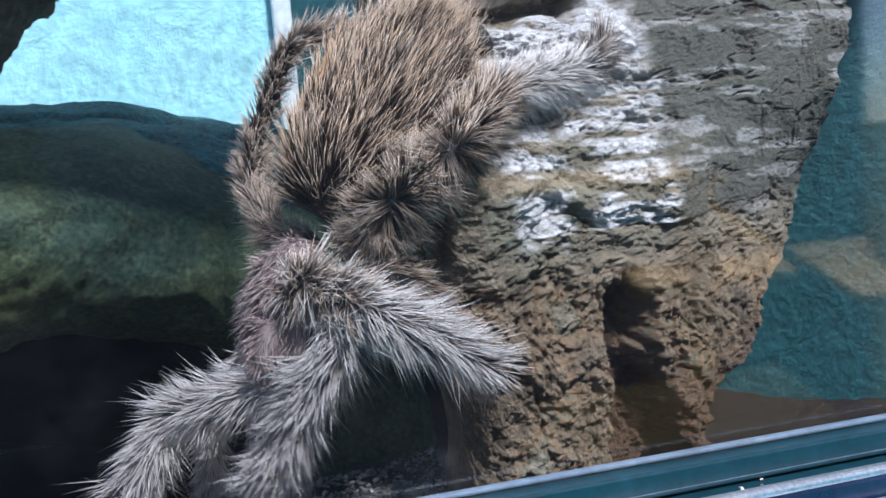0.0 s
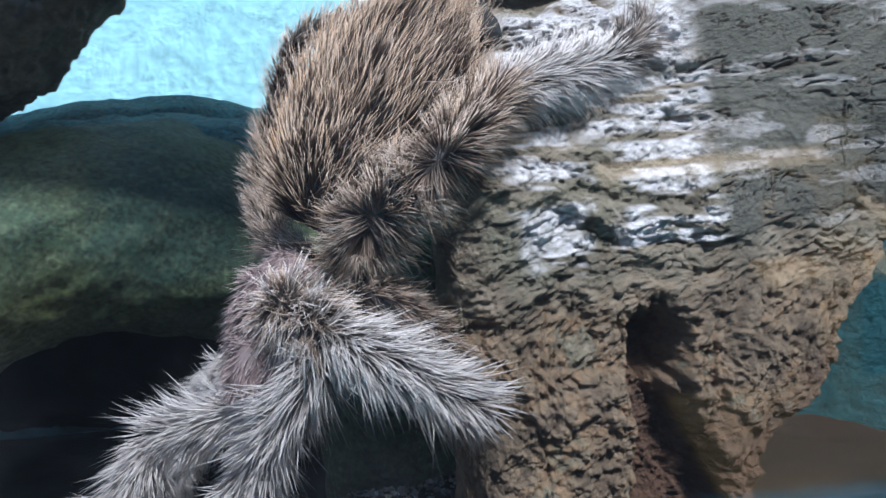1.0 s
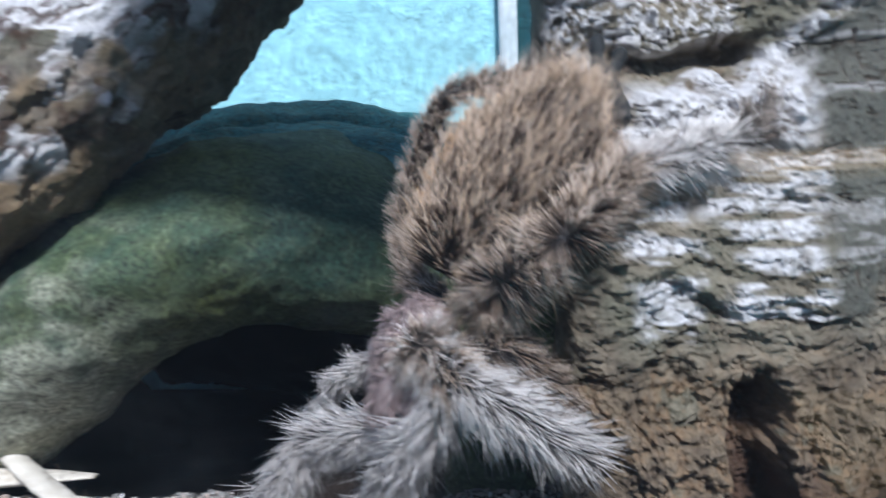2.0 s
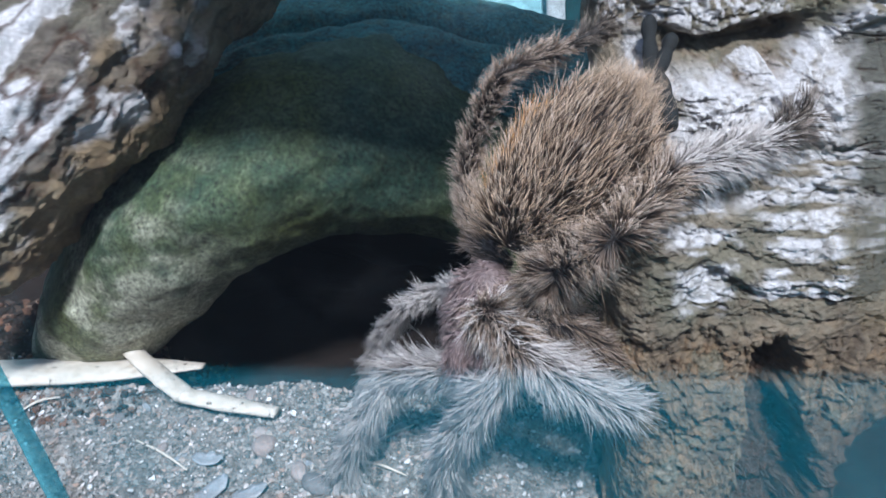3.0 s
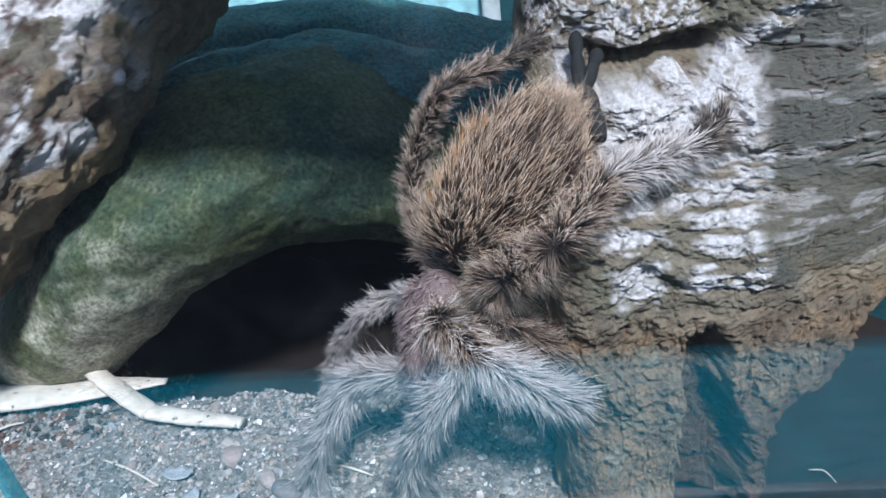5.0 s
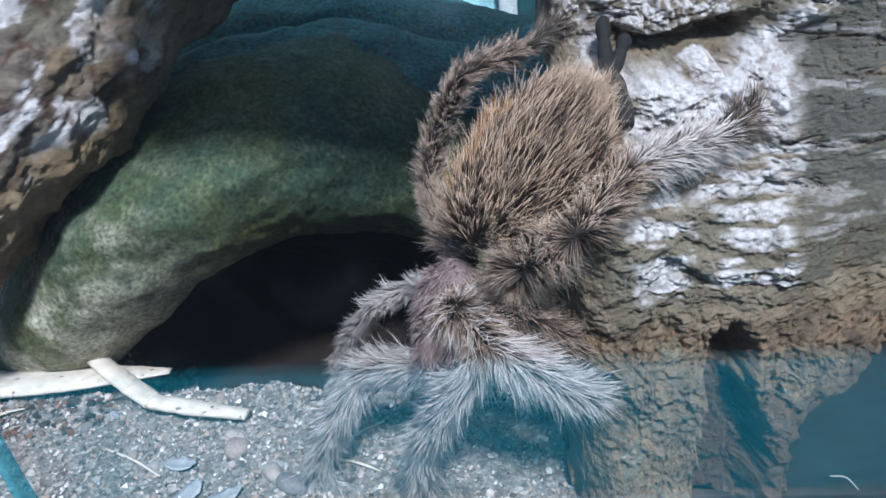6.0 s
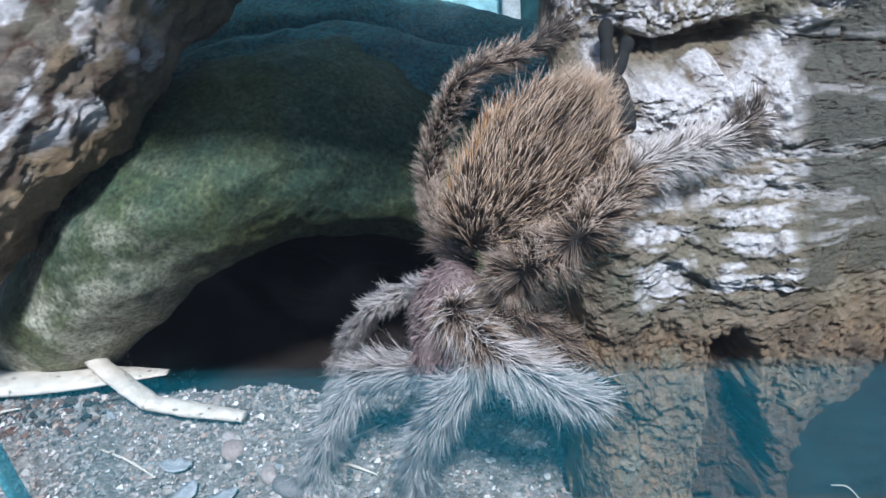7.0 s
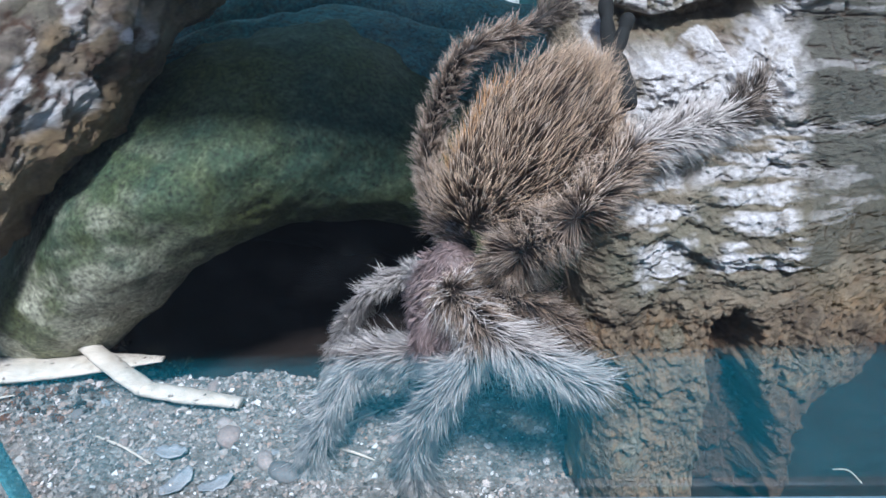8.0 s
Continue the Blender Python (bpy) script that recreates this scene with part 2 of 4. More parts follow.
def tube(points, radii, n, m, rough, freq, seed, flat=1.0, ridge=0.0, flake=0.0):
    """A closed lumpy tube in plan units: vertices, faces. rough: how far the noise moves the skin."""
    path = spline(np.column_stack([points, radii]), n)
    _, s1, s2 = rings(path[:, :3])
    a = np.linspace(0, 2 * np.pi, m, endpoint=False)
    out = s1[:, None] * np.cos(a)[None, :, None] + flat * s2[:, None] * np.sin(a)[None, :, None]
    skin = path[:, None, :3] + out * path[:, None, 3:]
    g = fbm(skin.reshape(-1, 3) * freq, seed, 5).reshape(n, m) - 0.5
    if ridge:
        g = g + ridge * (np.abs(fbm(skin.reshape(-1, 3) * freq * 2.7, seed + 9, 4).reshape(n, m) - 0.5) * -2)
    if flake:
        line = path[-1, :3] - path[0, :3]
        grain = (out * path[:, None, 3:] + 0.28 * line * np.linspace(0, 1, n)[:, None, None]).reshape(-1, 3)
        c = fbm(grain * freq * 4.0, seed + 20, 4).reshape(n, m) * 8
        d = fbm(grain * freq * 11.0, seed + 25, 3).reshape(n, m) * 5
        g = g + flake * ((np.floor(c) + 0.2 * (c - np.floor(c))) / 8 + 0.3 * np.floor(d) / 5 - 0.65)
    skin = skin + out * (g * rough * 2)[..., None]
    verts = np.vstack([skin.reshape(-1, 3), path[:1, :3], path[-1:, :3]])
    faces = grid_faces(n, m, True)
    faces += [((k + 1) % m, k, n * m) for k in range(m)] + [((n - 1) * m + k, (n - 1) * m + (k + 1) % m, n * m + 1) for k in range(m)]
    return verts, faces


def solid(name, verts, faces, mat, parent=None, label="", origin=(0, 0, 0)):
    mesh = bpy.data.meshes.new(name)
    o = np.asarray(origin, float)
    mesh.from_pydata(((np.asarray(verts) - o) * U).tolist(), [], faces)
    mesh.update()
    ob = linked(name, mesh, mat, parent, label)
    ob.location = Vector(o) * U
    return ob


def values(ob, name, numbers):
    ob.data.attributes.new(name, "FLOAT", "POINT").data.foreach_set("value", np.asarray(numbers, np.float32).ravel())


def box(bm, centre, size, turn=0.0, bevel=0.0):
    """A bevelled box in plan units, turned about z."""
    made = bmesh.ops.create_cube(bm, size=1.0)["verts"]
    bmesh.ops.transform(bm, verts=made, matrix=Matrix.Translation(V(*centre)) @ pose(0, 0, 0, 0, 0, turn) @ Matrix.Diagonal((size[0] * U, size[1] * U, size[2] * U, 1)))
    if bevel:
        edges = list({e for v in made for e in v.link_edges})
        bmesh.ops.bevel(bm, geom=edges, offset=bevel * U, segments=2, affect="EDGES", profile=0.5)


# ---- the setting: everything is square to the front pane ----
TURN = 22.4
ALONG = np.array([math.cos(radians(TURN)), math.sin(radians(TURN)), 0])
INTO = np.array([-math.sin(radians(TURN)), math.cos(radians(TURN)), 0])
PANE = 6.85  # the pane's distance along INTO


def spot(along, into, z):
    return tuple(ALONG * along + INTO * into + np.array([0, 0, z]))


def ground_height(p):
    """The gravel bed: gently uneven, dipped under the rock arch to deepen the shade."""
    along, into = p @ ALONG, p @ INTO
    shade_dip = 3.2 * step(15.6, 18.6, into) * step(-13.5, -11, along + 0.3 * (into - 16)) * (1 - step(-0.5, 2, along))
    mound = 1.3 * np.exp(-(((p[:, 0] + 23.2) / 2.6) ** 2) - ((p[:, 1] - 12.2) / 2.2) ** 2)
    return mound + (fbm(p * 0.35, 3, 3) - 0.5) * 0.9 + (fbm(p * 3.1, 5, 3) - 0.5) * 0.35 - 0.05 - shade_dip


def ground():
    n = 220
    a, b = np.meshgrid(np.linspace(-42, 42, n), np.linspace(PANE + 0.05, 46, n), indexing="ij")
    p = a[..., None] * ALONG + b[..., None] * INTO
    q = p.reshape(-1, 3)
    q[:, 2] = ground_height(q)
    along, into = a.ravel(), b.ravel()
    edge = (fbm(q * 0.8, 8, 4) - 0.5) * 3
    # real soil at the left; right of the bark and under the arch, painted shade
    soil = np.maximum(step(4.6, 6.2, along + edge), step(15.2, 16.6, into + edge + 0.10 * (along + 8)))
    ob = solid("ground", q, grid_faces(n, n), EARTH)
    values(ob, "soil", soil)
    return tagged(ob, "greyish sandy gravel bed on the vivarium floor", kind="structure")


ground()


def wall(name, label, mat, *boxes):
    bm = bmesh.new()
    for centre, size, turn in boxes:
        box(bm, centre, size, turn)
    return tagged(part(name, bm, mat, None, label, False), kind="structure")


CORNER = np.array([-10.1, 32.9, 0])
wall("wall_back", "rough plaster wall painted bright turquoise blue", WALL, (tuple(CORNER - ALONG * 30 + INTO * 0.5 + (0, 0, 14)), (60, 1, 34), TURN))
A2 = TURN - 50
D2 = np.array([math.cos(radians(A2)), math.sin(radians(A2)), 0])
wall("wall_side", "blue side wall with its shade put into a darker teal colour", WALL_DIM, (tuple(CORNER + D2 * 24 + np.array([-D2[1], D2[0], 0]) * 0.5 + (0, 0, 14)), (48, 1, 34), A2))
wall("wall_left", "grey boarded side of the vivarium", BOARD, (spot(-34, 26, 9), (1, 40, 21), TURN))
# unseen boards, sized and placed to throw shade over the upper rock
wall("ceiling", "unseen boards above the vivarium, added to shade the rock", BOARD, (spot(-1.2, 14.4, 20.4), (10.4, 13.0, 0.8), TURN), (spot(15.0, 15.05, 20.4), (22.0, 11.7, 0.8), TURN))

bm = bmesh.new()
box(bm, (*(CORNER - INTO * 0.5 - ALONG * 0.2)[:2], 14), (0.9, 0.9, 34), TURN, 0.15)
tagged(part("trim", bm, PALE_PAINT, None, "pale painted strip in the wall corner"), kind="structure")


def front():
    root = tagged(new("window_1"), "sliding glass front in a teal plastic track", kind="structure")
    bm = bmesh.new()
    box(bm, spot(0, PANE, 11.0), (60, 0.35, 16.5), TURN)
    pane = part("pane", bm, GLASS, root, "clear slightly reflecting glass pane", False)
    pane.visible_shadow = False
    # the track, from its top edge down and towards the viewer
    for name, mat, into, z, deep, high, bevel in (
        ("track_lip", SKYBLUE, 0.12, 3.2, 0.14, 0.08, 0.03),
        ("track_face", TEAL, 0.0, 2.92, 0.46, 0.42, 0.04),
        ("track_ledge", SKYBLUE, -0.2, 2.8, 0.06, 0.05, 0.02),
        ("track_sill", TEAL, -0.27, 2.6, 0.5, 0.12, 0.04),
        ("track_bead", METAL, -0.49, 2.61, 0.2, 0.16, 0.06),
        ("track_groove", NAVY, -0.44, 2.34, 0.3, 0.4, 0.05),
        ("track_bead", METAL, -0.7, 2.18, 0.14, 0.08, 0.03),
        ("track_base", NAVY, -0.72, -1.85, 0.5, 8.0, 0.1),
    ):
        bm = bmesh.new()
        box(bm, spot(0, PANE + into - 0.15, z), (60, deep, high), TURN, bevel)
        part(name, bm, mat, root, smooth=False)
    v, f = tube([spot(-8.6, PANE - 0.3, 9.5), spot(-8.12, PANE - 0.3, 6.5), spot(-7.85, PANE - 0.3, 4.4), spot(-7.65, PANE - 0.3, 3.0), spot(-7.5, PANE - 0.3, 2.2)], [0.36, 0.38, 0.4, 0.4, 0.36], 40, 12, 0.01, 1, 91, 0.3)
    solid("corner_strip", v, f, TINT, root, "teal translucent plastic strip")

front()
wall("trim_ledge", "light blue painted ledge before the glass", LEDGE, (spot(0, -2.43, -5.5), (70, 16.35, 1), TURN))


# unseen dark backdrop, added to keep bright sky out of the pane's reflection
wall("wall_outside", "unseen dark backdrop wall, added for the pane to mirror", DRAB, (spot(0, -85, -12), (190, 2, 114), TURN))
wall("floor_outside", "unseen dark backdrop floor, added for the pane to mirror", BOARD, (spot(0, -45, -70), (190, 84, 2), TURN))


def rack():
    """The wooden rack behind the viewer, seen only mirrored in the pane."""
    root = tagged(new("wooden_rack"), "tan slatted wooden rack standing behind the viewer", "rack")
    for along, z, long, wide in ((31, 6.5, 22, 4), (41, -2.7, 16, 4), (41.5, 2.6, 2.6, 14), (58, -4, 10, 11), (40, -17, 26, 14)):
        bm = bmesh.new()
        box(bm, (0, 0, 0), (long, wide, 0.8), 0, 0.1)
        board = part("board", bm, WOOD, root, smooth=False)
        board.matrix_basis = Matrix.Translation(V(*spot(along, -45, z))) @ pose(0, 0, 0, 0, 0, TURN) @ pose(0, 0, 0, -21)
    for along in (41, 62):
        bm = bmesh.new()
        box(bm, spot(along, -46.6, -29.5), (2.6, 2.0, 79), TURN, 0.15)
        part("post", bm, WOOD, root, smooth=False)


rack()


# ---- cork bark slab on which the spider sits ----
def bark():
    nz, ns = 600, 560
    z = np.linspace(0.2, 15.5, nz)
    foot = spline([(-0.4, 11.9), (0.3, 11.1), (1.2, 10.95), (2.3, 11.65), (4.45, 12.5), (6.2, 14.3), (7.5, 16.2), (8.5, 18.2), (9.6, 20.8)], 400)
    head = spline([(-0.4, 11.9), (0.3, 11.1), (1.2, 10.95), (2.3, 11.65), (4.45, 12.6), (6.4, 14.3), (8.0, 15.5), (9.8, 16.5)], 400)
    run = np.r_[0, np.cumsum(np.linalg.norm(np.diff(head, axis=0), axis=1))]
    end_x = np.interp(z, [0.2, 2.0, 2.9, 3.4, 4.0, 4.7, 5.7, 6.7, 7.4, 8.8, 9.6, 10.3, 11, 15.5], [4.6, 4.85, 5.2, 5.8, 6.45, 6.6, 7.5, 8.3, 8.4, 8.7, 9.05, 9.4, 9.5, 9.5])
    end_x = end_x + (fbm(np.column_stack([z * 0, z * 1.6, z * 0]), 40, 4) - 0.5) * 0.5
    begin = -0.4 + (fbm(np.column_stack([z * 0, z * 1.3, z * 0]), 41, 4) - 0.3) * 0.6
    x = begin[:, None] + np.linspace(0, 1, ns)[None] * (end_x - begin)[:, None]
    flare = step(6.6, 9.4, z)[:, None]
    y = np.interp(x, foot[:, 0], foot[:, 1]) * (1 - flare) + np.interp(x, head[:, 0], head[:, 1]) * flare
    s = np.interp(x, head[:, 0], run)
    zz = np.repeat(z[:, None], ns, 1)
    back = np.array([-0.45, 0.89, 0])
    lean = np.interp(zz, [0, 3, 5.8, 7.8, 8.7, 10, 10.7, 11.5, 12, 13, 15.5], [-0.4, -0.1, 0.05, 0.25, 0.85, 1.25, 1.5, 2.9, 3.1, 3.5, 4.0])
    lean = lean * (1 - 0.78 * step(3.8, 6.2, x)) + 1.3 * step(8.8, 10.6, zz) * (1 - step(0.7, 2.0, x))
    wobble = fbm(np.stack([x * 1.3, zz * 0, zz * 0.9], -1), 44, 4) - 0.5
    ridge_x = 3.7 + (zz - 10.9) * 0.93  # a ridge running up to the right from the shelf
    shelf = np.interp(x, [1.3, 1.8, 3.1, 3.3, 3.5], [10.55, 10.75, 11.35, 11.25, 10.75]) + 0.5 * wobble
    hollow = 0.8 * step(-0.1, 0.14, zz - shelf) * (1 - step(-0.12, 0.14, zz - 11.8 - 0.7 * wobble)) * step(1.25, 1.7, x) * (1 - step(-0.35, -0.05, x - np.minimum(ridge_x, 4.3) - 0.4 * wobble))
    q = np.stack([s, zz * 0, zz], -1)
    warp = (fbm(q * 0.7, 50, 3) - 0.5)[..., None] * 1.5
    strata = fbm((q + warp) * (0.55, 1, 2.6), 51, 5, 0.55)
    flakes = np.floor(strata * 9) / 9 + 0.25 * (strata * 9 - np.floor(strata * 9)) / 9
    chunks = fbm((q + warp * 0.7) * (1.3, 1, 1.25), 61, 5, 0.6)
    crack = np.abs(fbm((q + warp * 0.5) * (0.45, 1, 2.1), 71, 4) - 0.5) * 2
    crack = (1 - step(0.0, 0.07, crack)) * step(0.45, 0.6, fbm(q * 0.8, 77, 3))
    plate = step(4.4, 4.8, x + 0.3 * (strata - 0.5)) * step(6.2, 7.2, zz + (chunks - 0.5) * 2) * step(0.15, 0.5, np.where(zz > 10.4, x - ridge_x, 1))
    plate = np.clip(plate, 0, 1)
    low = 1 - step(5.2, 6.4, zz + (chunks - 0.5) * 1.5)
    grit = fbm((q + warp * 0.35) * (3.4, 1, 5.0), 55, 4, 0.6) - 0.5
    lobe = step(3.9, 4.6, x) * low  # the smoother right foot of the slab
    calm = 1 - 0.94 * plate - 0.5 * lobe
    out = 0.5 * (flakes - 0.5) * calm * (1 - 0.7 * low) + (0.5 * low + 0.3) * (chunks - 0.5) - 0.1 * crack + 0.26 * grit * calm * (1 - 0.45 * low)
    block = np.abs(fbm((q + warp * 0.4) * (1.5, 1, 0.7), 91, 4) - 0.5) * 2
    block = (1 - step(0.0, 0.09, block)) * (0.25 + 0.75 * low) * (1 - plate)
    crumb = fbm((q + warp * 0.3) * (7.5, 1, 7.5), 95, 5, 0.65) - 0.5
    top = step(9.2, 10.2, zz) * (1 - plate)
    out = out - 0.09 * block + crumb * (0.27 * low + 0.26 * top) + 0.3 * top * (chunks - 0.5)
    out = out + 0.2 * np.exp(-(((x - ridge_x - 0.05) / 0.32) ** 2)) * step(10.5, 11.1, zz)
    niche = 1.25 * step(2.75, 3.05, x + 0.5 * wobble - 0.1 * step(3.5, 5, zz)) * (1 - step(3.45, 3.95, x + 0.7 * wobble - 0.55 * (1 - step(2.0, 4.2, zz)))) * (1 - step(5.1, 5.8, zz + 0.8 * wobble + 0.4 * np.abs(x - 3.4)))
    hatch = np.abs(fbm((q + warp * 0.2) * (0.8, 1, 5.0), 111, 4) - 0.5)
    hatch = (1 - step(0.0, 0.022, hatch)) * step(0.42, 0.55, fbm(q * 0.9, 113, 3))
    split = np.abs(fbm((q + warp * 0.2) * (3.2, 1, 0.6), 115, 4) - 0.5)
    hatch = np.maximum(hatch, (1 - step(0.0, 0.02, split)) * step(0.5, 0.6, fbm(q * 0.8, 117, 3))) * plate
    out = out - 0.09 * hatch
    chips = fbm((q + warp * 0.5) * (2.3, 1, 5.0), 101, 4, 0.55) * 8
    chips = (np.floor(chips) + 0.2 * (chips - np.floor(chips))) / 8 - 0.5
    shards = fbm((q + warp * 0.3) * (6.0, 1, 9.0), 105, 3, 0.6) * 5
    shards = (np.floor(shards) + 0.3 * (shards - np.floor(shards))) / 5 - 0.5
    out = out + (0.15 * chips * (1 - 0.7 * low) + 0.12 * shards * (1 - 0.4 * low)) * calm
    out = out - niche
    out = out * (0.3 + 0.7 * step(0, 0.05, np.linspace(0, 1, ns)[None]))
    p = np.stack([x, y, zz], -1) + back * (lean + hollow)[..., None] - back * out[..., None]

    def patch(x0, x1, z0, z1, soft):
        xw = x + 0.7 * wobble + 0.5 * grit
        return step(x0 - soft, x0 + soft, xw) * (1 - step(x1 - soft, x1 + soft, xw)) * step(z0 - soft, z0 + soft, zz) * (1 - step(z1 - soft, z1 + soft, zz))

    ribs = fbm(q * (0.6, 1, 4.0), 81, 4)
    pale = patch(2.95, 4.6, 6.45, 8.5, 0.2) * step(0.46, 0.55, ribs + 0.2 * (strata - 0.5))
    pale = np.maximum(pale, patch(1.4, 2.4, 6.3, 9.2, 0.2) * step(0.44, 0.53, ribs + 0.3 * (chunks - 0.5)))
    pale = np.maximum(pale, patch(0.6, 4.5, 9.75, 11.0, 0.3) * step(0.33, 0.45, chunks))
    pale = np.maximum(pale, patch(0.9, 4.6, 9.7, 11.7, 0.3) * step(0.26, 0.4, chunks) * (hollow < 0.3))
    pale = np.maximum(pale, patch(1.4, 3.3, 10.7, 11.8, 0.15) * step(0.3, 0.42, chunks) * (hollow < 0.5))
    pale = np.maximum(pale, patch(2.6, 4.7, 8.5, 9.8, 0.2) * step(0.48, 0.56, ribs) * 0.9)
    pale = np.maximum(pale, patch(1.2, 2.8, 9.0, 10.0, 0.3) * 0.6)
    pale = np.maximum(pale, patch(0.2, 4.0, 11.9, 15, 0.2) * step(0.42, 0.55, crumb + 0.5 + 0.4 * (chunks - 0.5)) * 0.85)
    pale = np.maximum(pale, np.exp(-(((x - ridge_x - 0.03) / 0.2) ** 2)) * step(10.5, 11.0, zz) * step(0.38, 0.5, crumb + 0.5))
    pale = np.maximum(pale, plate * step(0.62, 0.68, ribs) * 0.35)
    pale = pale * (0.5 + 0.5 * step(0.34, 0.5, crumb + 0.5))
    foot_shade = 0.8 * step(2.8, 3.1, x) * (1 - step(2.6, 3.9, zz + 1.2 * (chunks - 0.5) - 0.35 * (x - 4)))  # shade painted on the right foot
    k = nz * ns
    rim = [i * ns for i in range(nz)] + [(nz - 1) * ns + j for j in range(1, ns)] + [i * ns + ns - 1 for i in range(nz - 2, -1, -1)] + [j for j in range(ns - 2, 0, -1)]
    skin = p.reshape(-1, 3)
    edge = skin[rim] + back * 0.9
    rear = p[::24, ::24] + back * 0.85
    verts = np.vstack([skin, edge, rear.reshape(-1, 3)])
    m = len(rim)
    faces = grid_faces(nz, ns) + [(rim[i], rim[(i + 1) % m], k + (i + 1) % m, k + i) for i in range(m)]
    faces += [f[::-1] for f in grid_faces(rear.shape[0], rear.shape[1], start=k + m)]
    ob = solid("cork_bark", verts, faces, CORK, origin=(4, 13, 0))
    for name, v in (("pale", pale), ("plate", plate * (1 - pale)), ("warm", np.clip(low * 0.85 + hollow * 0.4 + 0.7 * patch(2.7, 3.8, 10.7, 11.05, 0.15), 0, 0.9)), ("pit", np.clip(crack * 0.5 + block * 0.25 + hatch * 0.7 + niche * 0.5 + foot_shade, 0, 0.9) * (1 - 0.7 * pale))):
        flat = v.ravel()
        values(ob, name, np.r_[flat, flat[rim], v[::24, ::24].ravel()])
    return tagged(ob, "upright slab of weathered cork bark with chalky white patches", "bark")


bark()


def bark_log():
    v, f = tube([(-13.0, 20.5, 19.5), (-16.0, 17.8, 15.2), (-16.9, 14.2, 12.9), (-17.5, 10.9, 10.6), (-19.2, 8.0, 7.2), (-20.0, 6.6, 5.0)], [2.3, 3.3, 3.5, 3.3, 2.6, 1.6], 330, 360, 0.75, 0.32, 120, ridge=0.4, flake=0.42)
    curl = np.array([-13.6, 12.0, 11.3])  # a curled lip of bark on the underside
    near = np.exp(-(((v - curl) / (1.0, 1.4, 0.8)) ** 2).sum(1))
    v = v + near[:, None] * np.array([0.75, -0.2, -0.25])
    ob = solid("cork_log", v, f, CORK_LOG, origin=(-17, 15, 12))
    way = np.array([-0.62, -0.52, -0.59])
    w1 = np.array([0.64, -0.77, 0.0])
    grain = np.column_stack([v @ way * 0.3, v @ w1 * 1.0, v @ np.cross(way, w1) * 1.0])
    t, u = fbm(grain, 130, 4), fbm(v * 0.5, 133, 4)
    seam = 1 - step(0, 0.12, np.abs(fbm(grain * 1.1, 131, 4) - 0.5) * 2)
    skin = v[: 330 * 360].reshape(330, 360, 3)
    out = (skin - skin.mean(1, keepdims=True)).reshape(-1, 3)
    out = np.vstack([out / np.linalg.norm(out, axis=1)[:, None], way, way])
    smooth = step(0.42, 0.68, out @ np.array([0.62, 0.55, -0.56]) + 1.2 * (u - 0.5)) * (1 - 0.8 * near)
    values(ob, "pale", step(0.41, 0.47, t) * (1 - smooth))
    values(ob, "plate", v[:, 0] * 0)
    values(ob, "warm", smooth)
    values(ob, "pit", seam * 0.9 * (1 - 0.7 * smooth))
    tagged(ob, "thick chunk of cork bark jutting out above the rock", "bark")


bark_log()


# ---- rock cave ----
def rock_cave():
    root = tagged(new("rock_cave"), "mossy green rock arch over a dark hollow", "rock")
    for name, pts, rad, n, seed, label in (
        ("arch", [(-22.2, 11.4, 0.0), (-19.45, 12.1, 2.75), (-14.8, 13.25, 6.55), (-11.7, 16.8, 7.45), (-8.3, 20.2, 5.8), (-3.8, 23.7, 5.6), (2, 27, 5)], [1.7, 2.9, 3.0, 3.0, 3.0, 3.0, 3], 200, 201, ""),
        ("buttress", [(-12, 19.2, 7.4), (-9.0, 19.6, 6.4), (-6.4, 18.9, 5.2), (-4.6, 18.6, 3.0), (-4.0, 18.5, -1)], [1.9, 2.0, 2.0, 2.0, 2.2], 120, 211, ""),
        ("saddle", [(-25, 16.5, 3.5), (-18, 17.2, 6.9), (-13.0, 20.8, 7.6), (-7.5, 23.2, 6.4), (0, 25.5, 5)], [2.8, 3.0, 3.0, 3.0, 3], 120, 217, ""),
        ("rear_mass", [(-32, 19, 5), (-23.5, 20.3, 6.7), (-16.5, 22, 8.4), (-12.5, 25.5, 8.0), (-5, 25.6, 6.3), (4, 27, 5)], [3.3, 3.3, 3.3, 3.3, 3.3, 3], 120, 221, ""),
    ):
        v, f = tube(pts, rad, n, 120, 0.55, 0.45, seed)
        if name == "arch":
            hub = np.repeat(v[: n * 120].reshape(n, 120, 3)[..., 2].mean(1), 120)
            v[: n * 120] += INTO * (1.1 * np.clip(v[: n * 120, 2] - hub - 0.4, 0, 9))[:, None]  # its back slopes away
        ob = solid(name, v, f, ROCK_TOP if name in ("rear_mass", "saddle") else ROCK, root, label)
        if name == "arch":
            # lichen crust plus sunlight painted on the arch's lower left
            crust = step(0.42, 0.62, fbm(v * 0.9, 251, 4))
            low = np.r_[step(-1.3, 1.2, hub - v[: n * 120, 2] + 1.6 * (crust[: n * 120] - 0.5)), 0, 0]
            values(ob, "lichen_lit", np.clip(0.5 + crust, 0, 1) * 0.9 * low * (1 - step(-16.0, -11.0, v[:, 0])))
    # dark mass added behind the arch so the hollow looks unlit
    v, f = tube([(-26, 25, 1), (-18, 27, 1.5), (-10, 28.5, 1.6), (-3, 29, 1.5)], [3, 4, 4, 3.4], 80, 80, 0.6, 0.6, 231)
    solid("hollow", v, f, HOLLOW_SHADE, root, "near-black lining of the hollow, standing in for its shade")


rock_cave()


